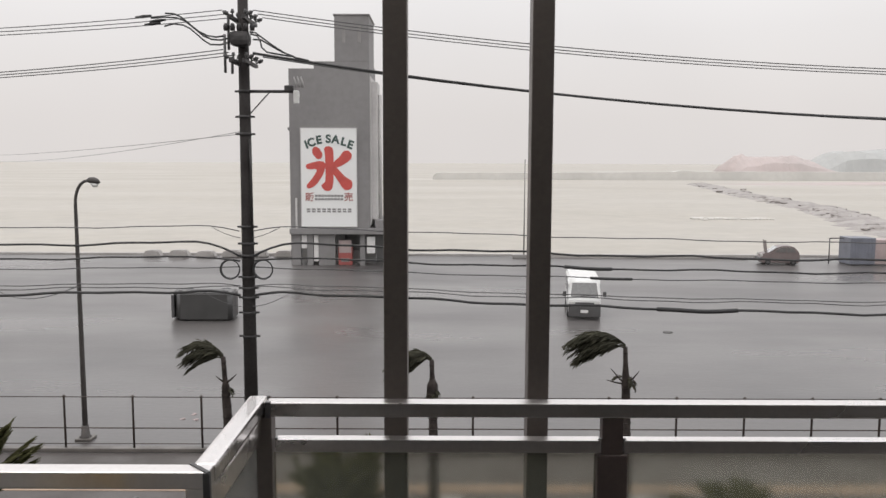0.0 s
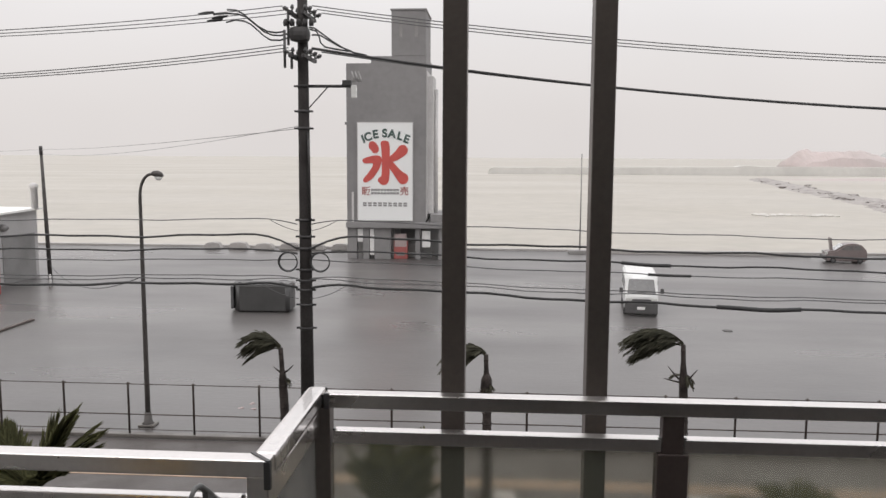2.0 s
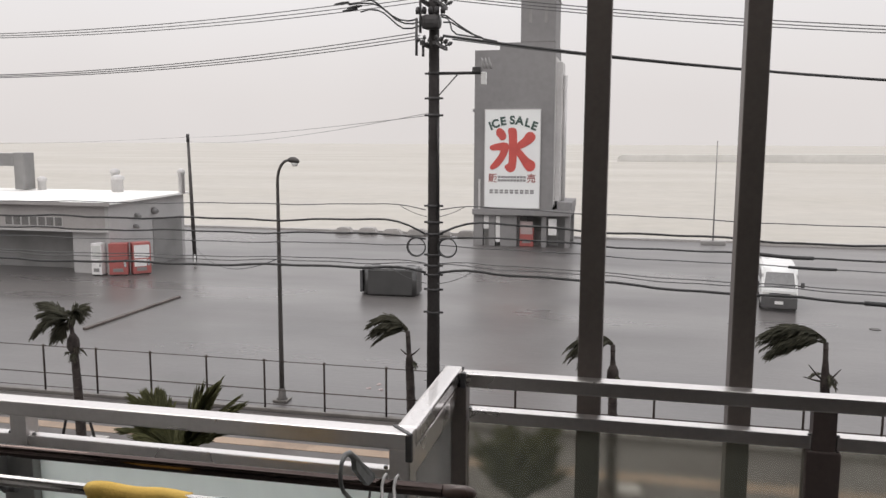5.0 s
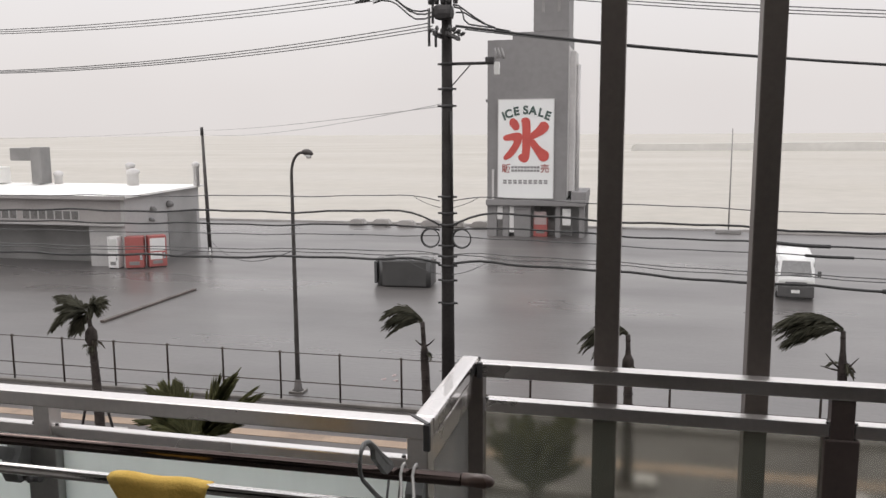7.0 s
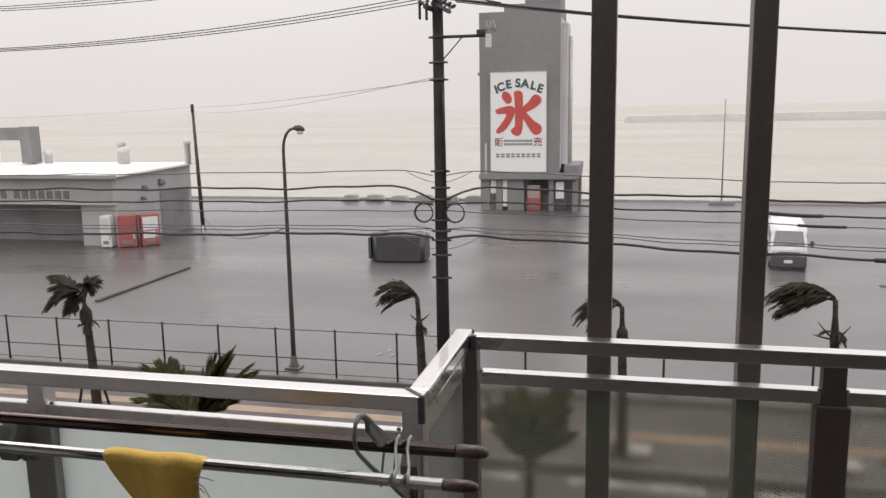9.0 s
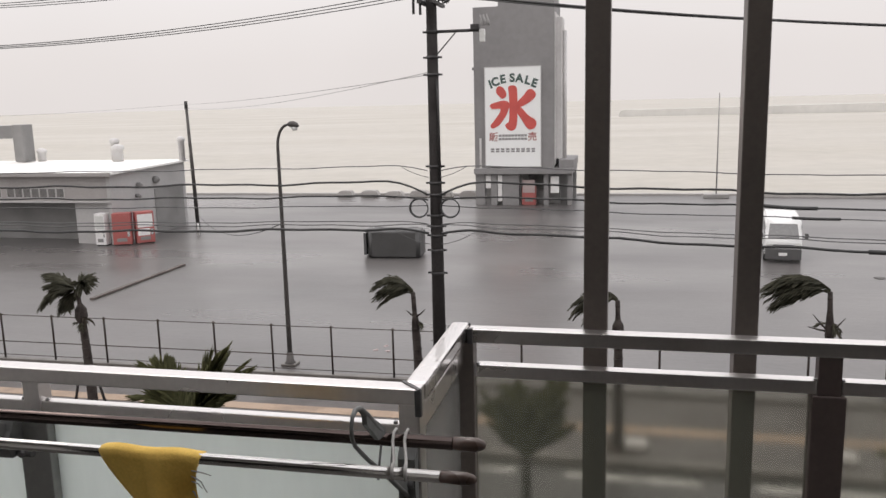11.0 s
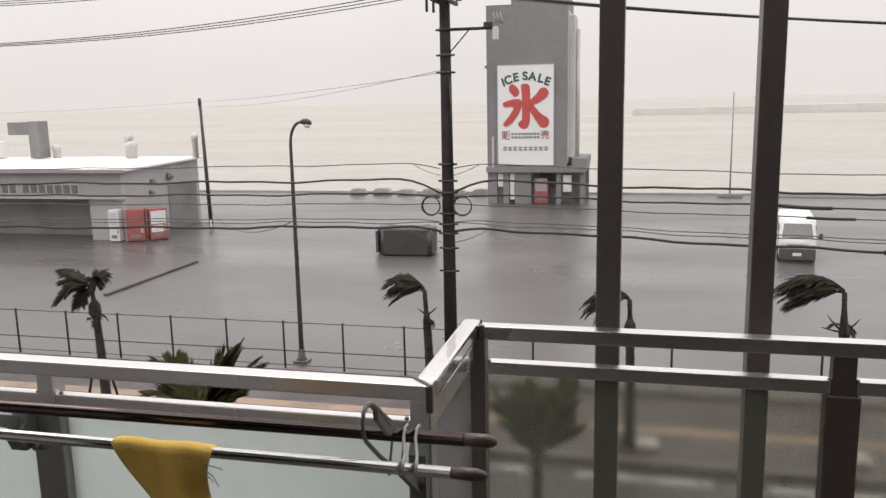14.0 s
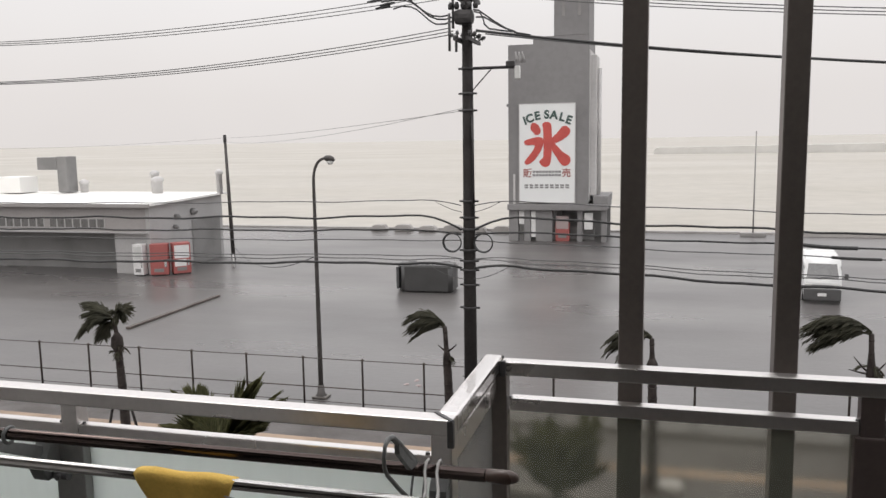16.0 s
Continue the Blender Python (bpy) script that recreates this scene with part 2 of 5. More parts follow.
def sheet_material(name, colour, clear, rough, ior=1.3, blur=0.0):
    """A pane: part clear, part milky, with a glossy skin."""
    m = bpy.data.materials.new(name)
    m.use_nodes = True
    n, l = m.node_tree.nodes, m.node_tree.links
    n.remove(n["Principled BSDF"])
    see, milk, back, gloss = (n.new("ShaderNodeBsdf" + k) for k in ("Transparent", "Diffuse", "Translucent", "Glossy"))
    if blur:
        n.remove(see)
        see = n.new("ShaderNodeBsdfRefraction")
        see.inputs["IOR"].default_value = 1.33
        see.inputs["Roughness"].default_value = blur
    see.inputs["Color"].default_value = (0.8, 0.79, 0.75, 1) if blur else (0.9, 0.88, 0.85, 1)
    milk.inputs["Color"].default_value = back.inputs["Color"].default_value = (*colour, 1)
    gloss.inputs["Roughness"].default_value = rough
    tc, streak, mp = n.new("ShaderNodeTexCoord"), n.new("ShaderNodeTexNoise"), n.new("ShaderNodeMapping")
    mp.inputs["Scale"].default_value = (14, 14, 3)
    streak.inputs["Scale"].default_value = 2.0
    l.new(tc.outputs["Object"], mp.inputs["Vector"])
    l.new(mp.outputs[0], streak.inputs["Vector"])
    amount = n.new("ShaderNodeMapRange")
    amount.inputs["From Min"].default_value, amount.inputs["From Max"].default_value = 0.3, 0.7
    amount.inputs["To Min"].default_value, amount.inputs["To Max"].default_value = max(0.0, clear - 0.02), min(1.0, clear + 0.02)
    l.new(streak.outputs["Fac"], amount.inputs["Value"])
    frost, body, skin = n.new("ShaderNodeMixShader"), n.new("ShaderNodeMixShader"), n.new("ShaderNodeMixShader")
    frost.inputs[0].default_value = 0.97
    l.new(milk.outputs[0], frost.inputs[1])
    l.new(back.outputs[0], frost.inputs[2])
    l.new(amount.outputs[0], body.inputs[0])
    l.new(frost.outputs[0], body.inputs[1])
    l.new(see.outputs[0], body.inputs[2])
    fres = n.new("ShaderNodeFresnel")
    fres.inputs["IOR"].default_value = ior
    l.new(fres.outputs[0], skin.inputs[0])
    l.new(body.outputs[0], skin.inputs[1])
    l.new(gloss.outputs[0], skin.inputs[2])
    l.new(skin.outputs[0], n["Material Output"].inputs["Surface"])
    return m


M["clear_panel"] = sheet_material("rain_filmed_panel", (0.22, 0.23, 0.192), 0.885, 0.08, 1.15, 0.1)
M["jog_panel"] = sheet_material("grey_misted_panel", (0.34, 0.335, 0.32), 0.5, 0.2)
M["frosted"] = sheet_material("frosted_panel", (0.91, 0.95, 0.925), 0.02, 0.25)


# ---------------------------------------------------------------- mesh helpers
def box(bm, x0, x1, y0, y1, z0, z1, bevel=0.0, m=None):
    made = bmesh.ops.create_cube(bm, size=1.0)["verts"]
    t = Matrix.Translation(((x0 + x1) / 2, (y0 + y1) / 2, (z0 + z1) / 2)) @ Matrix.Diagonal((x1 - x0, y1 - y0, z1 - z0, 1))
    bmesh.ops.transform(bm, matrix=(m @ t) if m else t, verts=made)
    if bevel:
        edges = list({e for v in made for e in v.link_edges})
        bmesh.ops.bevel(bm, geom=edges, offset=bevel, segments=2, affect="EDGES", profile=0.6)
    return bm


def tube(bm, pts, radius, sides=8, cap=True):
    """A round tube through points; radius is one number or one per point."""
    pts = [Vector(p) for p in pts]
    radii = radius if isinstance(radius, (list, tuple)) else [radius] * len(pts)
    rings, side = [], None
    for i, p in enumerate(pts):
        way = (pts[min(i + 1, len(pts) - 1)] - pts[max(i - 1, 0)]).normalized()
        if side is None:
            side = way.orthogonal().normalized()
        side = (side - way * side.dot(way)).normalized()
        up = way.cross(side)
        rings.append([bm.verts.new(p + radii[i] * (math.cos(a) * side + math.sin(a) * up))
                      for a in (2 * math.pi * k / sides for k in range(sides))])
    for a, b in zip(rings, rings[1:]):
        for k in range(sides):
            bm.faces.new((a[k], a[(k + 1) % sides], b[(k + 1) % sides], b[k])).smooth = True
    if cap:
        bm.faces.new(rings[0][::-1])
        bm.faces.new(rings[-1])
    return bm


def prism(bm, outline, y0, y1, flip=False):
    """An outline in x, z drawn out from y0 to y1."""
    a = [bm.verts.new((x, y0, z)) for x, z in outline]
    b = [bm.verts.new((x, y1, z)) for x, z in outline]
    n = len(a)
    bm.faces.new(a)
    bm.faces.new(b[::-1])
    for i in range(n):
        bm.faces.new((a[(i + 1) % n], a[i], b[i], b[(i + 1) % n]))
    bmesh.ops.recalc_face_normals(bm, faces=bm.faces)
    return bm


def mesh_of(name, bm, material):
    me = bpy.data.meshes.new(name)
    bm.to_mesh(me)
    bm.free()
    me.materials.append(M[material])
    return me


def part(name, bm, material, parent, label=""):
    ob = new(name, mesh_of(name, bm, material))
    ob.parent = parent
    return tagged(ob, label)


def thing(name, label, category, group="", at=(0, 0, 0), turn=0.0):
    ob = new(name)
    ob.empty_display_size = 0.2
    ob.matrix_basis = pose(*at, 0, 0, turn)
    return tagged(ob, label, category, group)


def solid(name, bm, material, label="", category="", group="", kind=""):
    return tagged(new(name, mesh_of(name, bm, material)), label, category, group, kind)


B = bmesh.new


# ---------------------------------------------------------------- ground, road, quay, sea
QUAY = 65.5
solid("ground", box(B(), -260, 260, 20.6, QUAY, -3.0, 0.0), "asphalt", "wide rain-flooded dark asphalt harbour yard", "ground", kind="structure")
solid("road", box(B(), -260, 260, 4.2, 16.6, -3.0, -0.12), "road", "wet dark asphalt road under the balcony", "road", kind="structure")
solid("pavement", box(B(), -260, 260, 16.78, 20.6, -3.0, 0.0), "pavement", "wet brownish pavement along a fence", "pavement", kind="structure")
solid("near_pavement", box(B(), -260, 260, -40, 4.2, -3.0, 0.0), "pavement", "wet pavement below the balcony", "pavement", kind="structure")
far_sea = B()
box(far_sea, -2600, 2600, QUAY + 0.6, 4200, -3.2, -1.5)
solid("water", far_sea, "sea", "pale beige storm-churned sea", "sea", kind="structure")
solid("quay_edge", box(B(), -260, 260, QUAY, QUAY + 0.6, -3.0, 0.16, 0.03), "quay", "low wet concrete edge of the quay", "quay", kind="structure")

line = B()
for k in range(-8, 9):
    box(line, k * 3.75 - 1.3, k * 3.75 + 1.4, 16.0, 16.18, -0.12, -0.112)
solid("road_line", line, "line_white", "worn white road edge line", "road marking", kind="structure")
solid("tactile_strip", box(B(), -40, 40, 18.2, 18.6, 0.0, 0.008), "tactile", "worn orange-yellow tactile paving strip", "paving", kind="structure")
kerb = thing("kerb", "wet grey kerb stones along the road", "kerb")
kerb["kind"] = "structure"
stone = mesh_of("kerb_stone", box(B(), 0.006, 0.994, 0, 0.18, -0.3, 0.03, 0.015), "kerb")
for k in range(-30, 30):
    ob = new("kerb_stone", stone)
    ob.parent = kerb
    ob.location = (k, 16.6, 0)


# ---------------------------------------------------------------- the unseen house that the balcony belongs to
FLOOR = 5.75
# Wall added out of view, pale so the left rail reflects brighter.
wall = B()
box(wall, -9, -0.9, -0.95, -0.75, 0, 13)
box(wall, 3.2, 9, -0.95, -0.75, 0, 13)
box(wall, -0.9, 3.2, -0.95, -0.75, 0, FLOOR)
box(wall, -0.9, 3.2, -0.95, -0.75, FLOOR + 2.05, 13)
solid("wall_house", wall, "house", "unseen pale house wall added behind the balcony", "wall", kind="structure")
# Dark room added so the outer rail faces reflect darkness.
room = B()
box(room, -1.0, -0.9, -4, -0.95, FLOOR, FLOOR + 2.2)
box(room, 3.2, 3.3, -4, -0.95, FLOOR, FLOOR + 2.2)
box(room, -1.0, 3.3, -4.1, -4, FLOOR, FLOOR + 2.2)
box(room, -1.0, 3.3, -4, -0.95, FLOOR + 2.2, FLOOR + 2.3)
box(room, -1.0, 3.3, -4, -0.95, FLOOR - 0.1, FLOOR)
solid("wall_room", room, "dark_room", "unseen dark room added for the rails to reflect", "wall", kind="structure")
# Floor is kept dark for what the rail faces reflect.
slab = B()
box(slab, -6, -0.62, -0.75, 1.92, FLOOR - 0.2, FLOOR)
box(slab, -0.62, 6, -0.75, 2.47, FLOOR - 0.2, FLOOR)
solid("floor", slab, "deck", "dark grey balcony floor slab", "floor", kind="structure")
# Slab added overhead, out of view, to shade the inner rail faces.
solid("ceiling", box(B(), -6, 6, -0.75, 1.15, 8.55, 8.75), "house", "unseen slab added above to shade the balcony", "ceiling", kind="structure")

# ---------------------------------------------------------------- balcony railing
railing = thing("balcony_railing", "aluminium balcony railing with a jog and wet top rails", "railing", at=(0, 0, FLOOR))


def rail(name, x0, x1, y0, y1, z0, z1, label=""):
    return part(name, box(B(), x0, x1, y0, y1, z0 - FLOOR, z1 - FLOOR, 0.004), "alu", railing, label)


# outer section
RY, LY, JX = 2.4, 1.85, -0.56
rail("top_rail", -0.568, 4.5, RY, RY + 0.05, 6.832, 6.873, "bright wet aluminium top rail")
XP = (0.421, 1.445, 2.47, 3.495)
edges = (-0.575, *XP, 4.5)
for a, b in zip(edges, edges[1:]):
    rail("lower_rail", a + 0.032, b - 0.032, RY + 0.004, RY + 0.045, 6.727, 6.765)
    rail("bottom_rail", a + 0.03, b - 0.03, RY + 0.01, RY + 0.045, 5.8, 5.84)
    part("panel", box(B(), a + 0.02, b - 0.02, RY + 0.022, RY + 0.027, 5.84 - FLOOR, 6.722 - FLOOR), "clear_panel", railing,
         "rain-filmed clear panel").visible_shadow = False
    for s in (a + 0.035, b - 0.035):
        p = B()
        tube(p, [(s, RY + 0.012, 6.765 - FLOOR), (s, RY + 0.012, 6.77 - FLOOR)], [0.006, 0.004], 10)
        part("screw", p, "screw", railing)
# Outer posts and balusters take the shaded brown copy of the post aluminium.
for x in XP:
    up = part("baluster", box(B(), x - 0.03, x + 0.03, RY + 0.003, RY + 0.047, 6.722 - FLOOR, 6.834 - FLOOR, 0.003), "shaded_post", railing)
    post = part("post", box(B(), x - 0.043, x + 0.043, RY - 0.006, RY + 0.06, 0.0, 6.724 - FLOOR, 0.004), "shaded_post", railing,
                "aluminium railing post with shade put into its dark brown")
part("post", box(B(), -0.612, -0.55, RY - 0.004, RY + 0.054, 0.0, 6.834 - FLOOR, 0.004), "bronze", railing)

# inner section
rail("top_rail", -4.5, -0.572, LY, LY + 0.052, 6.846, 6.884, "bright wet aluminium top rail")
XL = (-2.66, -1.605)
edges = (-3.7, *XL, -0.6)
for a, b in zip(edges, edges[1:]):
    rail("lower_rail", a + 0.022, b - 0.022, LY + 0.008, LY + 0.04, 6.766, 6.794)
    rail("bottom_rail", a + 0.03, b - 0.03, LY + 0.01, LY + 0.045, 5.8, 5.84)
    part("panel", box(B(), a + 0.02, b - 0.02, LY + 0.022, LY + 0.028, 5.84 - FLOOR, 6.766 - FLOOR), "frosted", railing,
         "pale green frosted panel")
    for s in (a + 0.035, b - 0.035):
        p = B()
        tube(p, [(s, LY + 0.018, 6.794 - FLOOR), (s, LY + 0.018, 6.8 - FLOOR)], [0.006, 0.004], 10)
        part("screw", p, "screw", railing)
for x in XL:
    part("baluster", box(B(), x - 0.024, x + 0.024, LY + 0.003, LY + 0.049, 6.768 - FLOOR, 6.847 - FLOOR, 0.003), "alu", railing)
    part("post", box(B(), x - 0.044, x + 0.044, LY - 0.006, LY + 0.06, 0.0, 6.77 - FLOOR, 0.004), "lit_post", railing)
part("post", box(B(), -0.622, -0.572, LY - 0.002, LY + 0.054, 0.0, 6.848 - FLOOR, 0.004), "alu", railing)

# the jog between them
part("top_rail", box(B(), -0.622, -0.57, LY + 0.054, RY + 0.05, 6.838 - FLOOR, 6.882 - FLOOR, 0.009), "alu", railing, "bright wet aluminium top rail")
part("lower_rail", box(B(), -0.616, -0.5745, LY + 0.056, RY - 0.006, 6.768 - FLOOR, 6.834 - FLOOR, 0.006), "alu", railing)
rail("bottom_rail", -0.614, -0.578, LY + 0.055, RY - 0.005, 5.8, 5.84)
part("panel", box(B(), -0.599, -0.593, LY + 0.055, RY - 0.005, 5.84 - FLOOR, 6.772 - FLOOR), "jog_panel", railing, "grey misted panel").visible_shadow = False
for y, z0, z1 in ((LY, 6.832, 6.887), (RY, 6.826, 6.879)):
    c = B()
    turn45 = Matrix.Translation((-0.597, y + 0.026, 0)) @ Matrix.Rotation(radians(135 if y == LY else 45), 4, "Z")
    box(c, -0.038, 0.038, -0.005, 0.005, z0 - FLOOR, z1 - FLOOR, 0.002, turn45)
    x0 = -0.583 if y == LY else -0.568
    box(c, x0, x0 + 0.016, y - 0.004, y + 0.01, z0 - 0.012 - FLOOR, z1 - 0.003 - FLOOR, 0.003)
    part("corner_cap", c, "plastic", railing, "dark grey plastic corner joint")

# ---------------------------------------------------------------- two outer posts in front of the balcony
for x0, x1 in ((-0.239, -0.169), (0.187, 0.25)):
    col = thing("balcony_column", "dark brown square aluminium column outside the railing", "column", "balcony columns", at=((x0 + x1) / 2, 2.55, 0))
    h = (x1 - x0) / 2
    part("shaft", box(B(), -h, h, -0.04, 0.045, 0.0, 11.6, 0.004), "bronze", col)
    part("foot_plate", box(B(), -0.08, 0.08, -0.08, 0.08, 0.0, 0.015, 0.004), "bronze", col)
solid("column_beam", box(B(), -6, 6, 2.5, 2.66, 11.6, 11.75, 0.01), "bronze", "dark brown beam over the balcony columns", "beam", kind="structure")

# ---------------------------------------------------------------- laundry rods, hooks, clip, towel
for name, y, z, low, r, x1, material, label in (
        ("laundry_rod", 1.655, 6.849, 0.018, 0.0138, -0.385, "rod_brown", "brown coated steel laundry rod with an end cap"),
        ("laundry_rod", 1.48, 6.861, 0.008, 0.0112, -0.371, "rod", "shiny stainless laundry rod with a brown end cap")):
    rod = thing(name, label, "laundry rod", "laundry rods", at=(0, y, z))
    part("tube", tube(B(), [(-3.2, 0, -low), (x1 - 0.05, 0, 0)], r, 20), material, rod)
    part("end_cap", tube(B(), [(x1 - 0.065, 0, 0), (x1 - 0.02, 0, 0), (x1 - 0.005, 0, 0), (x1, 0, 0)],
                         [r + 0.0008, r + 0.0008, r * 0.7, r * 0.3], 20), "cap_brown", rod, "brown plastic end cap")
    part("joint_ring", tube(B(), [(-1.98, 0, -low * 0.56), (-1.93, 0, -low * 0.55)], r + 0.0015, 20), "cap_brown", rod)

def drawn_x(outline, x0, x1):
    """An outline in y, z drawn out from x0 to x1."""
    b = prism(B(), [(y, z) for y, z in outline], -x1, -x0)
    bmesh.ops.transform(b, matrix=Matrix.Rotation(radians(90), 4, "Z"), verts=b.verts)
    bmesh.ops.recalc_face_normals(b, faces=b.faces)
    return b


for x in (-2.66, -1.605, -0.598):
    arm = thing("rod_bracket", "grey cast laundry bracket sloping up from the railing post", "bracket", "rod brackets", at=(x, LY, 6.7))
    if x > -1:
        plate = drawn_x([(-0.012, -0.16), (-0.003, -0.16), (-0.003, 0.06), (-0.012, 0.06), (-0.035, 0.03), (-0.035, -0.1)], -0.02, 0.02)
    else:
        plate = drawn_x([(-0.05, -0.04), (-0.006, -0.04), (-0.006, 0.062), (-0.03, 0.062), (-0.045, 0.03), (-0.07, 0.005)], -0.075, -0.03)
    part("plate", plate, "clip", arm)
    if x > -1:
        # the end bracket is a bent bar whose loop holds the rod
        bar = [(0, -0.012, -0.075), (0, -0.177, 0.056), (0, -0.293, 0.144), (0, -0.37, 0.208), (0, -0.384, 0.228), (0, -0.386, 0.248), (0, -0.378, 0.266), (0, -0.36, 0.274), (0, -0.336, 0.268), (0, -0.297, 0.24), (0, -0.24, 0.192), (0, -0.2, 0.165)]
        part("arm", tube(B(), bar, [0.006, 0.0052, 0.0045, 0.004, 0.004, 0.004, 0.004, 0.005, 0.006, 0.007, 0.007, 0.005], 8), "clip", arm)
        tongue = drawn_x([(-0.315, 0.255), (-0.2, 0.175), (-0.195, 0.16), (-0.24, 0.165), (-0.31, 0.225)], -0.005, 0.005)
        part("tongue", tongue, "clip", arm)
        web = drawn_x([(-0.02, -0.07), (-0.02, 0.0), (-0.05, 0.02), (-0.12, 0.045), (-0.15, 0.045), (-0.12, 0.015)], -0.003, 0.003)
        part("web", web, "clip", arm)
    else:
        a = drawn_x([(-0.04, 0.012), (-0.04, 0.05), (-0.185, 0.118), (-0.21, 0.135), (-0.335, 0.225), (-0.365, 0.258), (-0.378, 0.25), (-0.37, 0.215), (-0.335, 0.195),
                     (-0.225, 0.113), (-0.15, 0.07)], -0.06, -0.048)
        bmesh.ops.bevel(a, geom=list(a.edges), offset=0.002, segments=1, affect="EDGES")
        part("arm", a, "clip", arm)
        for hy, hz, r in ((-0.195, 0.138, 0.019),):
            hk = B()
            tube(hk, [(0, hy + r * math.cos(t), hz + r * math.sin(t)) for t in [math.pi * (0.15 + 1.75 * k / 12) for k in range(13)]], 0.0045, 8)
            part("hook", hk, "clip", arm)
    part("knob", tube(B(), [(-0.026, -0.03, -0.03), (0.016, -0.03, -0.03)], 0.012, 12), "plastic", arm, "dark pivot knob")
    part("bolt", tube(B(), [(-0.006, -0.012, -0.03), (-0.006, -0.05, -0.03)], 0.008, 8), "plastic", arm)
for x in (-0.573, -0.548):
    b = B()
    tube(b, [(x, 1.672, 6.836), (x, 1.674, 6.852), (x, 1.664, 6.868), (x, 1.648, 6.868), (x, 1.635, 6.854), (x + 0.018, 1.58, 6.842), (x + 0.04, 1.5, 6.862), (x + 0.044, 1.485, 6.876), (x + 0.047, 1.47, 6.872), (x + 0.049, 1.463, 6.855)], 0.0034, 8)
    solid("rod_strap", b, "strap", "pale plastic strap tied round the laundry rods", "strap", "rod straps")
for x, y in ((-0.6, 1.6), (-0.575, 1.6)):
    b = B()
    tube(b, [(x, y + 0.042, 6.84), (x, y + 0.03, 6.815), (x + 0.008, y - 0.01, 6.79)], 0.0028, 6)
    solid("rod_strap", b, "plastic", "thin dark string hanging from the laundry rods", "string", "rod strings")

cloth = B()
NX, NS = 24, 28
rows = []
for i in range(NX + 1):
    u = i / NX
    row = []
    for j in range(NS + 1):
        s = (j / NS - 0.5) * 2
        drop = max(0.0, abs(s) - 0.05) / 0.95
        front = s < 0
        length = 0.21 if front else 0.11
        # the free corner is blown in towards the middle, so the left edge runs down to a point
        left = -1.129 + (0.2 * drop ** 1.35 if front else 0.06 * drop)
        right = -0.907 - (0.012 * drop + 0.008 * math.sin(7 * drop) if front else 0.08 * drop)
        x = left + (right - left) * u
        fold = (0.012 * math.sin(u * 7 + 2.5 * drop) + 0.007 * math.sin(u * 17 + 5 * drop)) * drop ** 0.7
        sagz = 0.0145 + 0.002 * math.sin(u * 11) - drop * length * (1 - 0.12 * math.sin(math.pi * u) * (1 - drop))
        yy = (-0.0145 if front else 0.0145) * min(1, abs(s) / 0.05) + fold - (0.03 * drop if front else -0.01 * drop)
        row.append(cloth.verts.new((x, 1.48 + yy, 6.8585 + sagz)))
    rows.append(row)
for a, b in zip(rows, rows[1:]):
    for j in range(NS):
        cloth.faces.new((a[j], b[j], b[j + 1], a[j + 1])).smooth = True
bmesh.ops.recalc_face_normals(cloth, faces=cloth.faces)
bmesh.ops.solidify(cloth, geom=cloth.faces, thickness=0.002)
towel = thing("towel", "yellow cotton cloth blown on the laundry rod", "towel")
part("cloth", cloth, "towel", towel)
fr = B()
for x, z, out_x, fall in ((-0.915, 6.842, 0.034, 0.004), (-0.918, 6.832, 0.026, 0.03), (-0.922, 6.822, 0.02, 0.012), (-0.926, 6.806, 0.012, 0.022)):
    tube(fr, [(x - 0.01, 1.462, z), (x + out_x * 0.5, 1.458, z - fall * 0.3), (x + out_x, 1.456, z - fall)], [0.0016, 0.0013, 0.0009], 5)
part("fringe", fr, "strap", towel, "frayed grey threads")

# ---------------------------------------------------------------- fence along the yard
fence = thing("fence", "thin rusty steel pipe fence on a low kerb", "fence", at=(0, 20.8, 0))
part("base_kerb", box(B(), -60, 60, -0.1, 0.1, 0.0, 0.1, 0.02), "kerb", fence)
post_mesh = None
for k in range(-30, 31):
    x = -6.33 + (1.765 if k > -4 else 1.785) * (k + 4)
    if post_mesh is None:
        p = B()
        tube(p, [(0, 0, 0.1), (0, 0, 1.47), (0, 0, 1.5)], [0.03, 0.03, 0.02], 8)
        box(p, -0.045, 0.045, -0.045, 0.045, 1.45, 1.475, 0.006)
        post_mesh = mesh_of("fence_post", p, "fence")
    ob = new("fence_post", post_mesh)
    ob.parent, ob.location = fence, (x, 0, 0)
for z, r in ((1.45, 0.014), (0.62, 0.018), (0.2, 0.012)):
    part("fence_rail", tube(B(), [(-54, 0, z), (54, 0, z)], r, 6), "fence", fence)

# ---------------------------------------------------------------- street lamp
lamp = thing("street_lamp", "grey steel street lamp with a curved neck", "street lamp", at=(-9.78, 21.7, 0))
p = B()
neck = [(0, 0, 0), (0, 0, 1.2), (0.0, 0, 3.0), (0, 0, 5.0), (0.0, 0, 6.35)]
neck += [(0.34 - 0.34 * math.cos(t), 0, 6.4 + 0.62 * math.sin(t)) for t in [math.pi / 2 * k / 8 for k in range(1, 9)]]
tube(p, neck + [(0.42, 0, 7.03)], [0.075, 0.07, 0.062, 0.053, 0.045] + [0.04] * 8 + [0.036], 12)
part("pole", p, "lamp_steel", lamp)
head = B()
tube(head, [(0.34, 0, 7.02), (0.41, 0, 7.035), (0.51, 0, 7.025), (0.61, 0, 6.995), (0.67, 0, 6.97)], [0.045, 0.08, 0.098, 0.075, 0.02], 14)
part("lamp_head", head, "lamp_steel", lamp)
glass = B()
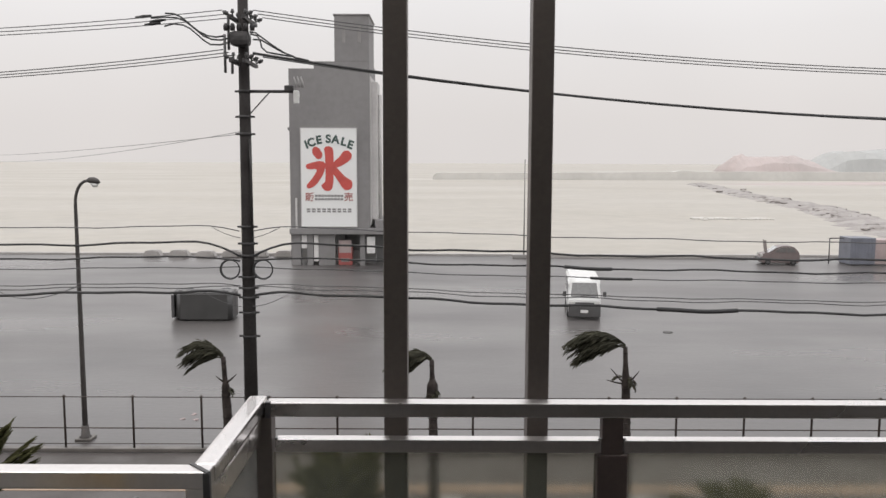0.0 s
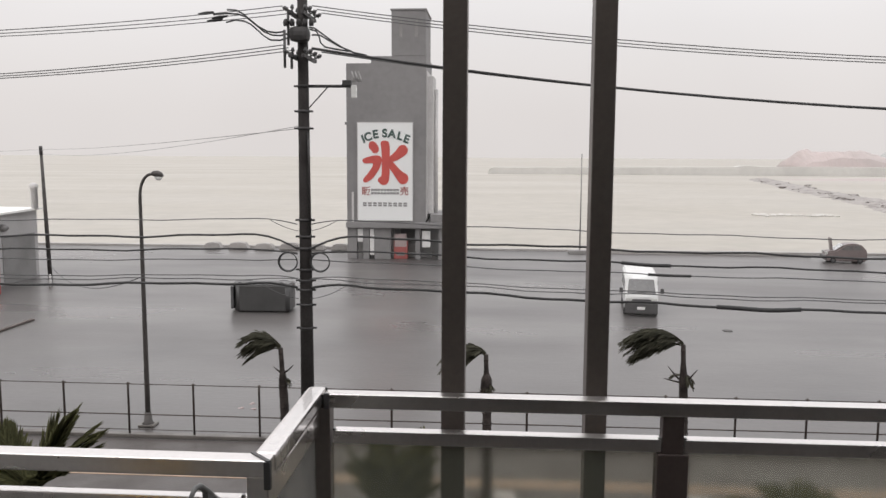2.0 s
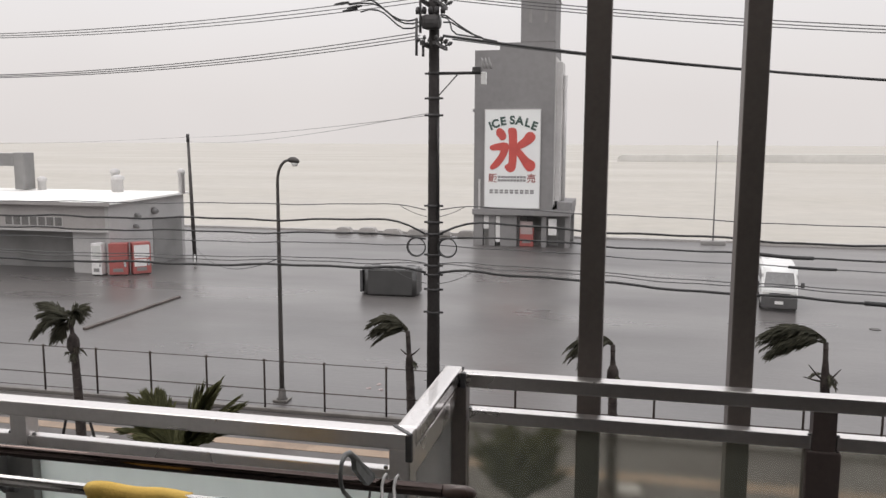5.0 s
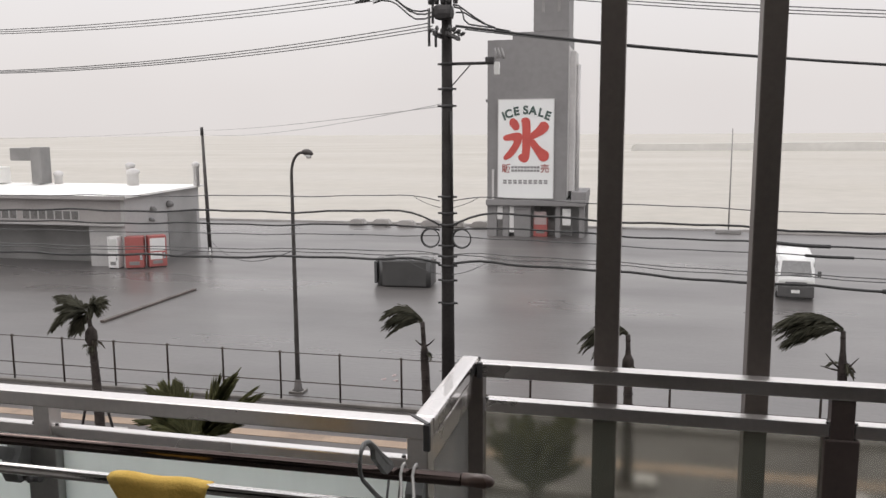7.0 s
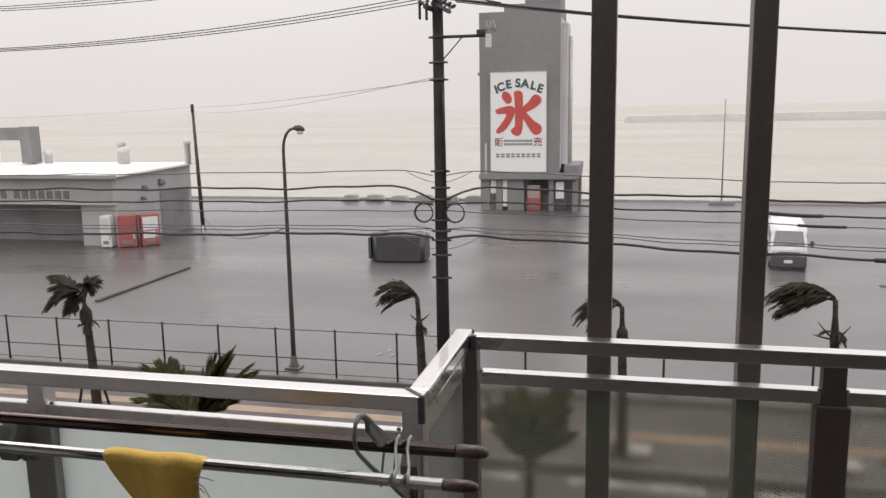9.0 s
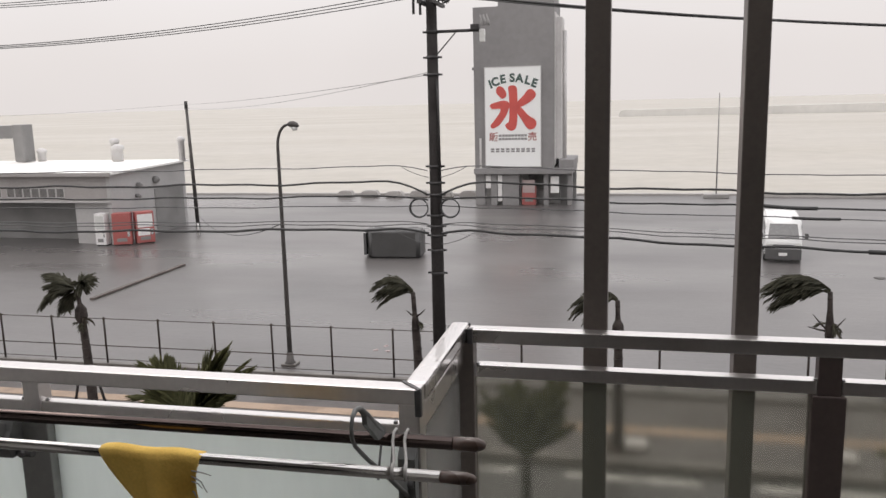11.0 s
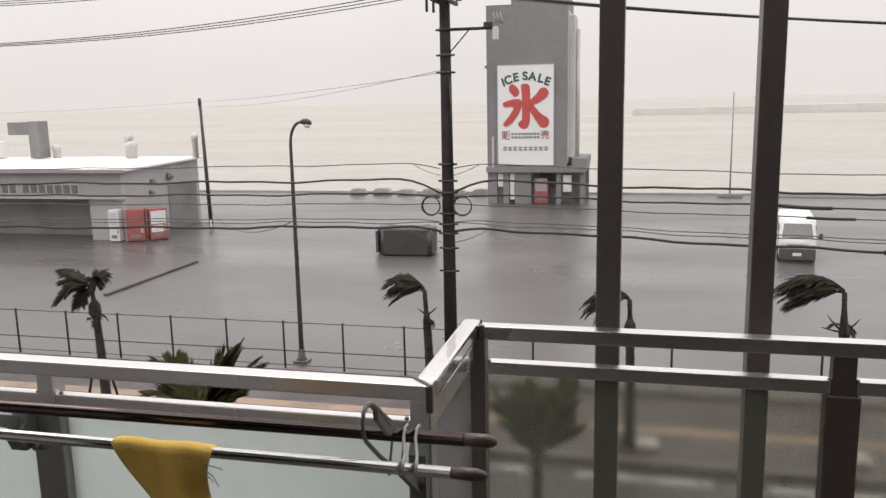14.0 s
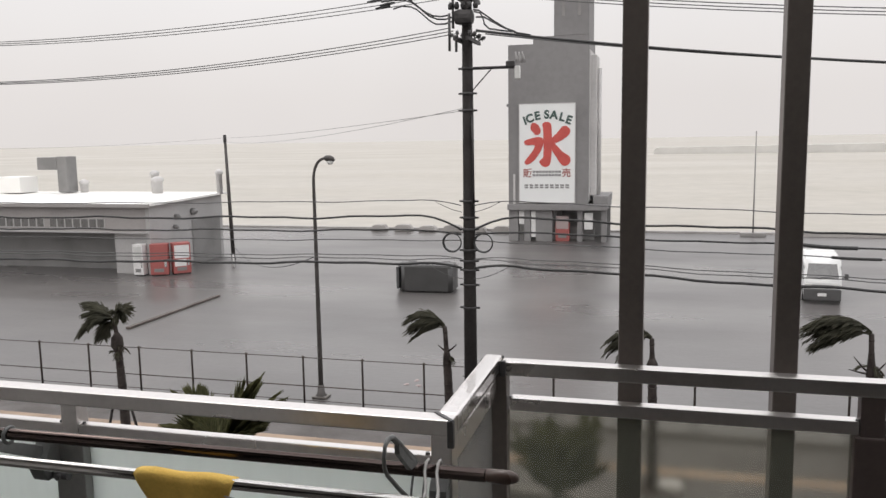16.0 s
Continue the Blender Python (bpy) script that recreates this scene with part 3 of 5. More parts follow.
tube(glass, [(0.43, 0, 6.955), (0.5, 0, 6.925), (0.58, 0, 6.92), (0.63, 0, 6.945)], [0.03, 0.075, 0.068, 0.02], 12)
part("lamp_glass", glass, "porcelain", lamp, "white frosted lamp glass")
part("base_flange", tube(B(), [(0, 0, 0), (0, 0, 0.05), (0, 0, 0.12), (0, 0, 0.4)], [0.2, 0.2, 0.12, 0.09], 12), "lamp_steel", lamp)
part("base_block", box(B(), -0.22, 0.22, -0.2, 0.2, 0.0, 0.07, 0.02), "kerb", lamp)

# ---------------------------------------------------------------- utility pole
UX, UY = -4.115, 17.0
mast = thing("utility_pole", "stained concrete utility pole with crossarms and insulators", "utility pole", at=(UX, UY, 0))
part("pole", tube(B(), [(0, 0, 0), (0, 0, 6), (0, 0, 12.4)], [0.155, 0.125, 0.095], 20), "pole", mast)
for z, r in ((8.96, 0.125), (8.45, 0.125), (8.1, 0.13), (6.2, 0.135), (5.85, 0.135), (5.6, 0.14), (5.15, 0.14), (4.92, 0.14), (4.72, 0.14), (4.4, 0.14), (3.9, 0.145)):
    b = B()
    tube(b, [(0, 0, z - 0.03), (0, 0, z + 0.03)], r, 20)
    box(b, -r - 0.07, -r + 0.01, -0.025, 0.025, z - 0.02, z + 0.02, 0.004)
    box(b, r - 0.01, r + 0.07, -0.025, 0.025, z - 0.02, z + 0.02, 0.004)
    part("band", b, "iron", mast)
for z, half in ((10.36, 0.48), (9.52, 0.48)):
    for dx in (-0.13, 0.13):
        part("crossarm", box(B(), dx - 0.035, dx + 0.035, -half - 0.08, half + 0.08, z - 0.035, z + 0.035, 0.006), "iron", mast)
    for s in (-1, 1):
        for k in range(3):
            y = (k - 1) * 0.42
            ins = B()
            tube(ins, [(s * 0.16, y, z + 0.05), (s * 0.2, y, z + 0.07), (s * 0.21, y, z + 0.075), (s * 0.24, y, z + 0.09), (s * 0.25, y, z + 0.095), (s * 0.3, y, z + 0.12)],
                 [0.015, 0.02, 0.05, 0.03, 0.05, 0.012], 10)
            part("strain_insulator", ins, "plastic", mast)
            pin = B()
            tube(pin, [(s * 0.13, y + 0.1, z + 0.03), (s * 0.13, y + 0.1, z + 0.1), (s * 0.13, y + 0.1, z + 0.11), (s * 0.13, y + 0.1, z + 0.18)], [0.012, 0.015, 0.042, 0.025], 8)
            part("insulator", pin, "plastic", mast)
    part("tie_bolt", tube(B(), [(-0.17, 0.2, z), (0.17, 0.2, z)], 0.02, 8), "iron", mast)
# cut-out switches and gear between the crossarms
gear = B()
box(gear, -0.2, 0.2, -0.42, -0.08, 9.82, 10.12, 0.11)
part("switch_box", gear, "iron", mast, "dark switch box below the upper crossarm")
for dx, z0, z1 in ((-0.3, 9.3, 10.05), (-0.16, 9.28, 9.6), (-0.22, 9.75, 10.45)):
    part("drop_tube", tube(B(), [(dx, -0.3, z0), (dx, -0.3, z1)], 0.028, 8), "plastic", mast)
for k in range(5):
    ear = B()
    a = -0.26 + 0.13 * k
    tube(ear, [(a, -0.34, 10.12), (a, -0.34, 10.2), (a, -0.34, 10.26)], [0.045, 0.055, 0.03], 8)
    part("bushing", ear, "iron", mast)
# side arm with a lightning arrester
side = B()
tube(side, [(0.08, -0.02, 8.96), (1.05, -0.02, 8.96)], 0.032, 8)
part("side_arm", side, "iron", mast)
part("brace", tube(B(), [(0.1, -0.02, 8.5), (0.5, -0.02, 8.93)], 0.014, 6), "iron", mast)
part("junction", box(B(), 0.82, 1.0, -0.09, 0.06, 8.96, 9.08, 0.02), "iron", mast)
part("arrester", box(B(), 1.0, 1.11, -0.07, 0.05, 8.72, 8.98, 0.02), "porcelain", mast, "white porcelain arrester")
for k in range(3):
    ins = B()
    x = 1.06 + 0.07 * k
    tube(ins, [(x, -0.02, 9.04), (x - 0.02, -0.02, 9.12), (x - 0.03, -0.02, 9.18), (x - 0.05, -0.02, 9.26)], [0.02, 0.032, 0.02, 0.012], 8)
    part("bushing", ins, "pale_cable", mast)
part("conduit", tube(B(), [(0.1, -0.1, 8.0), (0.125, -0.11, 7.3), (0.13, -0.11, 5.9)], 0.022, 8), "iron", mast)
for s in (-1, 1):
    for k in range(3):
        r = 0.19 + 0.006 * k
        ring = B()
        tube(ring, [(s * 0.34 + r * math.cos(t), -0.14 - 0.02 * k, 5.33 + r * math.sin(t)) for t in [2 * math.pi * i / 24 for i in range(25)]], 0.013, 6)
        part("cable_coil", ring, "cable", mast, "coiled black cable")


# ---------------------------------------------------------------- wires
def span(a, b, sag, radius, material, label, n=26, wob=0.0, dip=0.0, sleeves=()):
    """A hanging wire; wob: how uneven it hangs, dip: how far it drops to its clamp at a, sleeves: stretches with a thicker black sheath."""
    def place(u):
        p = Vector(a).lerp(Vector(b), u)
        away = u * (Vector(b) - Vector(a)).length
        p.z -= 4 * sag * u * (1 - u)
        p.z += wob * (math.sin(1.7 * away + 3 * a[2]) + 0.6 * math.sin(3.9 * away + 5 * a[2])) * min(1, away)
        p.z -= dip * max(0.0, 1 - away / 0.9) ** 2
        return p
    wire = thing("overhead_wire", label, "wire", "overhead wires")
    part("strand", tube(B(), [place((i / n) ** 1.3) for i in range(n + 1)], radius, 6), material, wire)
    for u0, u1 in sleeves:
        part("sleeve", tube(B(), [place(u0 + (u1 - u0) * i / 8) for i in range(9)], radius + 0.017, 8), "cable", wire, "black sheath on the wire")
    return wire


for y in (-0.42, 0.0, 0.42):
    span((UX - 0.3, UY + y, 10.5), (UX - 32, UY + y * 0.3, 12.36), 1.29, 0.009, "thin_cable", "thin grey high-voltage wire in the air")
    span((UX + 0.3, UY + y, 10.5), (UX + 32, UY + y, 10.2), 1.02, 0.01, "thin_cable", "thin grey high-voltage wire in the air")
    span((UX - 0.3, UY + y, 9.74), (UX - 32, UY + y * 0.3, 11.56), 1.47, 0.01, "thin_cable", "thin grey high-voltage wire in the air")
span((UX + 0.3, UY - 0.5, 9.66), (UX + 32, UY - 0.5, 9.3), 1.15, 0.026, "cable", "thick black twisted supply cable in the air")
span((UX + 0.3, UY + 0.4, 9.7), (UX + 32, UY + 0.4, 9.35), 1.1, 0.014, "thin_cable", "thin grey wire beside the supply cable")
LOW = ((6.24, 0.011, 0.28, "thin_cable", 0.012, 0.12, ()), (5.9, 0.024, 0.3, "cable", 0.022, 0.3, ()), (5.6, 0.02, 0.27, "cable", 0.018, 0.1, ((0.215, 0.248),)),
       (5.38, 0.012, 0.25, "thin_cable", 0.012, 0.0, ((0.233, 0.262),)), (5.06, 0.011, 0.32, "thin_cable", 0.012, 0.08, ()), (4.98, 0.011, 0.3, "thin_cable", 0.02, 0.0, ()),
       (4.9, 0.029, 0.42, "cable", 0.02, 0.12, ((0.28, 0.336),)))
for z, r, sag, material, wob, dip, sheath in LOW:
    label = "thick black telephone cable in the air" if material == "cable" else "thin grey telephone wire in the air"
    span((UX - 0.14, UY - 0.14, z), (UX - 30, UY - 0.14, z + 0.05), sag * 0.55, r, material, label, 60, wob, dip)
    span((UX + 0.14, UY - 0.14, z), (UX + 30, UY - 0.14, z - 0.12), sag, r, material, label, 60, wob, dip, sheath)
# stay lashings below the lowest cable
for s in (-1, 1):
    span((UX + s * 0.12, UY - 0.14, 4.55), (UX + s * 0.95, UY - 0.14, 4.88), 0.06, 0.008, "thin_cable", "thin lashing wire under the cable", 10)
    span((UX + s * 0.12, UY - 0.14, 5.98), (UX + s * 0.7, UY - 0.14, 6.2), 0.03, 0.007, "thin_cable", "thin lashing wire under the cable", 10)
# feeders that swing from the switch box to the lines
for pts in ([(-0.2, -0.3, 9.98), (-0.38, -0.3, 9.94), (-0.55, -0.3, 9.95), (-0.72, -0.3, 10.02), (-0.9, -0.3, 10.17), (-1.08, -0.3, 10.31), (-1.25, -0.3, 10.37), (-1.5, -0.3, 10.38), (-1.75, -0.3, 10.36)],
            [(-0.2, -0.3, 9.9), (-0.4, -0.28, 9.85), (-0.6, -0.25, 9.86), (-0.75, -0.2, 9.95), (-0.9, -0.15, 10.08), (-1.05, -0.1, 10.2), (-1.2, -0.05, 10.27), (-1.4, 0.0, 10.3), (-1.62, 0.1, 10.27)],
            [(-0.3, -0.3, 10.02), (-0.46, -0.35, 9.99), (-0.62, -0.4, 10.01), (-0.78, -0.42, 10.09), (-0.94, -0.45, 10.22), (-1.08, -0.48, 10.34), (-1.22, -0.5, 10.41), (-1.4, -0.5, 10.42)]):
    wire = thing("feeder_cable", "black feeder cable hanging at the pole", "wire", "feeder cables")
    part("strand", tube(B(), [(UX + a, UY + b, c) for a, b, c in pts], 0.017, 6), "cable", wire)
for pts in ([(0.2, -0.3, 10.1), (0.32, -0.32, 10.08), (0.47, -0.36, 9.97), (0.68, -0.42, 9.82), (0.9, -0.46, 9.68), (1.12, -0.5, 9.58), (1.4, -0.5, 9.52)],
            [(0.22, -0.3, 10.06), (0.36, -0.34, 10.02), (0.42, -0.38, 9.92), (0.46, -0.42, 9.78), (0.56, -0.45, 9.69), (0.75, -0.48, 9.65), (1.05, -0.5, 9.6)],
            [(0.22, -0.1, 9.98), (0.4, -0.2, 9.96), (0.6, -0.3, 9.84), (0.85, -0.4, 9.7), (1.1, -0.5, 9.6)]):
    wire = thing("feeder_cable", "black feeder cable hanging at the pole", "wire", "feeder cables")
    part("strand", tube(B(), [(UX + p, UY + q, r) for p, q, r in pts], 0.017, 6), "cable", wire)
for dx, dz in ((-1.9, 10.39), (-1.62, 10.31), (-1.72, 10.25)):
    s = B()
    tube(s, [(UX + dx - 0.16, UY - 0.3, dz - 0.02), (UX + dx, UY - 0.3, dz), (UX + dx + 0.16, UY - 0.3, dz + 0.02)], [0.02, 0.035, 0.02], 8)
    solid("cable_joint", s, "cable", "black cable joint on the feeder", "cable joint", "cable joints")

# ---------------------------------------------------------------- far wooden pole and its wires
fp = thing("slim_pole", "slim dark leaning pole beside the shop", "pole", at=(-26.9, 47, 0))
part("shaft", tube(B(), [(0, 0, 0), (-0.1, 0, 4), (-0.2, 0, 7.95)], [0.13, 0.115, 0.085], 10), "lamp_steel", fp)
part("cap", tube(B(), [(-0.2, 0, 7.5), (-0.205, 0, 8.0)], [0.11, 0.1], 10), "iron", fp)
span((UX - 0.1, UY, 8.1), (-27.08, 47, 7.8), 0.12, 0.008, "pale_cable", "thin grey service wire to the far pole")
span((UX - 0.1, UY + 0.1, 8.16), (-27.08, 47, 7.55), 0.3, 0.007, "pale_cable", "thin grey service wire to the far pole")
span((-27.08, 47, 7.8), (-70, 60, 7.6), 0.4, 0.009, "pale_cable", "thin grey service wire to the far pole")
span((-9.85, 21.7, 4.2), (-26.8, 46.9, 0.9), 0.75, 0.016, "thin_cable", "loose grey cable sagging from the lamp")
mastr = thing("flag_mast", "slim grey mast on the quay edge", "mast", at=(6.3, 64.0, 0))
part("shaft", tube(B(), [(0, 0, 0), (0, 0, 7.75)], [0.06, 0.04], 8), "concrete", mastr)
part("foot", box(B(), -0.9, 0.9, -0.3, 0.3, 0, 0.3, 0.05), "concrete", mastr)


# ---------------------------------------------------------------- ice tower
TX0, TX1, TY0 = -11.1, -5.35, 59.15
tower = thing("ice_tower", "tall grey concrete ice plant tower with a big sign", "tower", at=(0, 0, 0))
b = B()
prism(b, [(TX0, 2.72), (TX1, 2.72), (TX1, 14.6), (-9.3, 14.6), (-9.3, 14.1), (TX0, 14.1)], TY0, 64.2)
part("body", b, "tower", tower)
part("head_house", box(B(), -7.82, -5.36, TY0, 63.2, 14.602, 17.78, 0.04), "tower", tower)
part("parapet", box(B(), -7.9, -5.3, TY0 - 0.06, 63.3, 17.78, 17.9, 0.03), "tower", tower)
part("side_cladding", box(B(), TX1, TX1 + 0.06, TY0 + 0.3, 64.0, 2.9, 13.6, 0.02), "tower_side", tower, "paler side cladding")
part("side_duct", box(B(), TX1 + 0.064, TX1 + 0.46, 60.2, 62.6, 3.3, 13.3, 0.04), "tower_side", tower, "pale duct up the side")
part("pipe", tube(B(), [(TX1 + 0.62, 61, 3.3), (TX1 + 0.62, 61, 12.4)], 0.14, 10), "tower_side", tower)
for x in (-7.15, -6.05):
    part("slot", box(B(), x - 0.1, x + 0.1, TY0 - 0.03, TY0 + 0.05, 15.9, 17.1, 0.02), "concrete", tower, "pale vertical slot")
part("bracket", box(B(), TX0 - 0.12, TX0 + 0.1, TY0 - 0.06, TY0 + 0.3, 9.75, 9.95, 0.01), "tower", tower)
part("ladder_rail", box(B(), -10.75, -10.6, TY0 - 0.08, TY0 + 0.01, 2.7, 4.9, 0.01), "tower_side", tower)
# open ground floor
part("canopy", box(B(), TX0 - 0.05, -4.0, TY0 - 0.35, 64.2, 2.3, 2.72, 0.04), "tower", tower)
part("annex_roof", box(B(), TX1 + 0.35, -3.95, TY0 + 0.1, 64.2, 2.72, 3.3, 0.04), "tower", tower)
for x0, x1 in ((TX0, -10.4), (-9.95, -9.5), (-9.1, -7.9), (-6.1, -5.75), (-4.4, -4.05)):
    part("pillar", box(B(), x0, x1, TY0, TY0 + 0.6, 0, 2.3, 0.02), "tower", tower)
part("back_wall", box(B(), TX0, -4.05, 63.6, 64.1, 0, 2.3), "shop_low", tower)
part("inner_wall", box(B(), -7.9, -7.7, TY0 + 0.6, 63.6, 0, 2.3), "shop_low", tower)
part("counter", box(B(), -7.7, -5.0, TY0 + 1.2, TY0 + 1.5, 0, 1.0, 0.02), "shop_low", tower)
for x0, x1, z0, z1 in ((-10.35, -9.97, 1.25, 2.2), (-9.45, -9.13, 0.3, 2.2), (-8.6, -8.25, 1.9, 2.2), (-6.05, -5.78, 1.2, 2.1), (-5.6, -5.0, 0.9, 2.1)):
    part("door", box(B(), x0, x1, TY0 + 0.03, TY0 + 0.09, z0, z1, 0.01), "poster", tower, "white panel in the open ground floor")
machine = thing("red_ice_machine", "red dispensing machine under the ice tower", "machine", at=(-7.2, 59.7, 0))
part("cabinet", box(B(), -0.5, 0.5, -0.35, 0.35, 0, 1.35, 0.05), "machine_red", machine)
part("panel", box(B(), -0.45, 0.45, -0.37, -0.34, 0.9, 1.85, 0.02), "pink", machine, "pale panel on top")
part("slot", box(B(), -0.3, 0.3, -0.37, -0.34, 0.25, 0.5, 0.01), "shop_low", machine)

# sign board with its lettering
SX0, SX1, SZ0, SZ1, SY = -10.27, -6.3, 2.86, 9.89, 59.02
sign = thing("sign_board", "white sign board with red ice character and green words", "sign", at=(0, SY, 0))
part("sheet", box(B(), SX0, SX1, 0, 0.09, SZ0, SZ1, 0.01), "sign", sign)
for x0, x1, z0, z1 in ((SX0 - 0.05, SX0, SZ0 - 0.05, SZ1 + 0.05), (SX1, SX1 + 0.05, SZ0 - 0.05, SZ1 + 0.05), (SX0, SX1, SZ0 - 0.05, SZ0), (SX0, SX1, SZ1, SZ1 + 0.05)):
    part("frame", box(B(), x0, x1, -0.02, 0.1, z0, z1, 0.005), "tower_side", sign)
SC, SM = (SX0 + SX1) / 2, (SZ0 + SZ1) / 2


def glyph(ch, size, x, z, turn, material, depth=0.01, bold=0.042):
    cu = bpy.data.curves.new("letter", "FONT")
    cu.body, cu.size, cu.align_x, cu.align_y, cu.extrude, cu.offset = ch, size, "CENTER", "CENTER", depth, bold * size
    tmp = bpy.data.objects.new("letter_source", cu)
    scene.collection.objects.link(tmp)
    dg = bpy.context.evaluated_depsgraph_get()
    me = bpy.data.meshes.new_from_object(tmp.evaluated_get(dg))
    bpy.data.objects.remove(tmp)
    me.materials.clear()
    me.materials.append(M[material])
    ob = new("letter", me)
    ob.parent = sign
    ob.matrix_basis = pose(x, -0.012, z, 90, 0, 0) @ pose(0, 0, 0, 0, 0, turn)
    return ob


word = "ICE SALE"
steps = [0.0, 0.36, 0.93, 1.28, 1.63, 2.17, 2.78, 3.27]
for ch, s in zip(word, steps):
    if ch == " ":
        continue
    u = (s - 1.65) / 1.65
    glyph(ch, 0.8, SC + 1.58 * u, 9.12 - 0.42 * u * u, -20 * u, "green_ink")


layer = [0.0]


def stroke(outline):
    """One brush stroke of the red character; x and z run from -1 to 1."""
    for _ in range(2):
        outline = [(p * (1 - w) + q * w, r * (1 - w) + t * w) for (p, r), (q, t) in zip(outline, outline[1:] + outline[:1]) for w in (0.22, 0.78)]
    pts = [(SC + 0.02 + 1.68 * x, 7.02 + 1.64 * z) for x, z in outline]
    layer[0] += 0.004
    b = prism(B(), pts, -0.02 - layer[0], -0.002)
    return part("brush_stroke", b, "red", sign)


stroke([(-0.22, 0.9), (-0.08, 0.98), (0.1, 0.96), (0.2, 0.82), (0.19, -0.55), (0.12, -0.9), (-0.06, -1.0), (-0.24, -0.92), (-0.36, -0.74), (-0.24, -0.62), (-0.15, -0.58), (-0.16, 0.6)])
stroke([(-0.7, 0.9), (-0.56, 0.97), (-0.38, 0.86), (-0.26, 0.62), (-0.32, 0.44), (-0.5, 0.4), (-0.6, 0.54), (-0.72, 0.66)])
stroke([(-0.96, 0.2), (-0.44, 0.34), (-0.2, 0.3), (-0.13, 0.12), (-0.26, -0.28), (-0.56, -0.72), (-0.88, -0.9), (-1.0, -0.76), (-0.8, -0.52), (-0.58, -0.22), (-0.5, 0.0), (-0.9, -0.04), (-1.0, 0.08)])
stroke([(0.16, 0.26), (0.46, 0.52), (0.62, 0.78), (0.84, 0.8), (1.0, 0.6), (0.92, 0.38), (0.5, 0.1), (0.16, 0.0)])
stroke([(0.14, 0.22), (0.36, 0.02), (0.66, -0.34), (0.98, -0.52), (1.0, -0.78), (0.84, -0.94), (0.62, -0.92), (0.36, -0.5), (0.14, -0.16)])
for ch, x in (("販", -1.4), ("売", 1.4)):
    glyph(ch, 0.66, SC + x, 4.95, 0, "dull_red", 0.01, 0.012)
for z in (5.07, 4.83):
    for k in range(9):
        part("word_bar", box(B(), SC - 1.02 + 0.23 * k, SC - 0.83 + 0.23 * k, -0.014, 0.0, z - 0.08, z + 0.08), "grey_ink", sign, "small grey bar of writing")
for k in range(9):
    for dz in (0.1, -0.06):
        part("word_bar", box(B(), SC - 1.62 + 0.37 * k, SC - 1.36 + 0.37 * k, -0.014, 0.0, 4.0 + dz - 0.06, 4.0 + dz + 0.06), "grey_ink", sign, "small grey bar of writing")

# ---------------------------------------------------------------- harbour shop
shop = thing("harbour_shop", "low beige harbour shop with a white roof", "building", at=(0, 0, 0))
HX0, HX1, HY0, HY1 = -75.0, -28.5, 40.6, 48.6
b = B()
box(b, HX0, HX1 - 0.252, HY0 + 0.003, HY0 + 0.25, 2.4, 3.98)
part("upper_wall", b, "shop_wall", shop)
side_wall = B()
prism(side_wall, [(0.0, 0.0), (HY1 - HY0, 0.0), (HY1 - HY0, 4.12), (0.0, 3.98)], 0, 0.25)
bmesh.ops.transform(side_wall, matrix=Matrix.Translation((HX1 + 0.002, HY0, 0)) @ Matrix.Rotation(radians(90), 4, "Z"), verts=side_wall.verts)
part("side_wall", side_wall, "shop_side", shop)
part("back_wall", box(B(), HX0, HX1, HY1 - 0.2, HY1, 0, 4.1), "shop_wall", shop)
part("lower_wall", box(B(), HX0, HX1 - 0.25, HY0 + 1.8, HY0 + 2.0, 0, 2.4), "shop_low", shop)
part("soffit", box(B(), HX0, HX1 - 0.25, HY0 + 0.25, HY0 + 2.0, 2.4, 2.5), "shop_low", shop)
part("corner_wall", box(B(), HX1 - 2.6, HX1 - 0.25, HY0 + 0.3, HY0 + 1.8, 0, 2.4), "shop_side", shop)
roof = B()
prism(roof, [(-0.35, 4.0), (HY1 - HY0 + 0.2, 4.15), (HY1 - HY0 + 0.2, 4.27), (-0.35, 4.12)], 0, HX1 + 0.3 - HX0)
bmesh.ops.transform(roof, matrix=Matrix.Translation((HX1 + 0.3, HY0, 0)) @ Matrix.Rotation(radians(90), 4, "Z"), verts=roof.verts)
part("roof", roof, "white_roof", shop, "bright white sheet roof")
part("eave", box(B(), HX0, HX1 + 0.3, HY0 - 0.38, HY0 - 0.3, 3.92, 4.13, 0.01), "shop_wall", shop)
for k in range(16):
    x = -31.75 - 0.55 * k - (0.35 if k > 6 else 0) - (1.2 if k > 12 else 0)
    w = part("window", box(B(), x - 0.22, x + 0.22, HY0 - 0.02, HY0 + 0.03, 2.72, 3.2, 0.005), "shop_window", shop)
    part("window_frame", box(B(), x - 0.26, x + 0.26, HY0 - 0.012, HY0 + 0.02, 2.68, 3.24, 0.005), "shop_side", w)
    w.parent = shop
part("drip_ledge", box(B(), HX0, HX1 - 0.02, HY0 - 0.12, HY0 - 0.002, 2.4, 2.5, 0.01), "shop_side", shop)
for y, z, r in ((43.2, 3.15, 0.16), (45.0, 3.3, 0.22), (43.0, 2.55, 0.12)):
    hood = B()
    tube(hood, [(HX1 + 0.0, y, z), (HX1 + 0.18, y, z), (HX1 + 0.3, y, z - 0.08)], [r, r, r * 0.7], 10)
    part("vent_hood", hood, "shop_low", shop)
part("side_door", box(B(), HX1 + 0.002, HX1 + 0.05, 44.9, 48.2, 0, 2.75, 0.01), "shop_low", shop, "dark roller door")
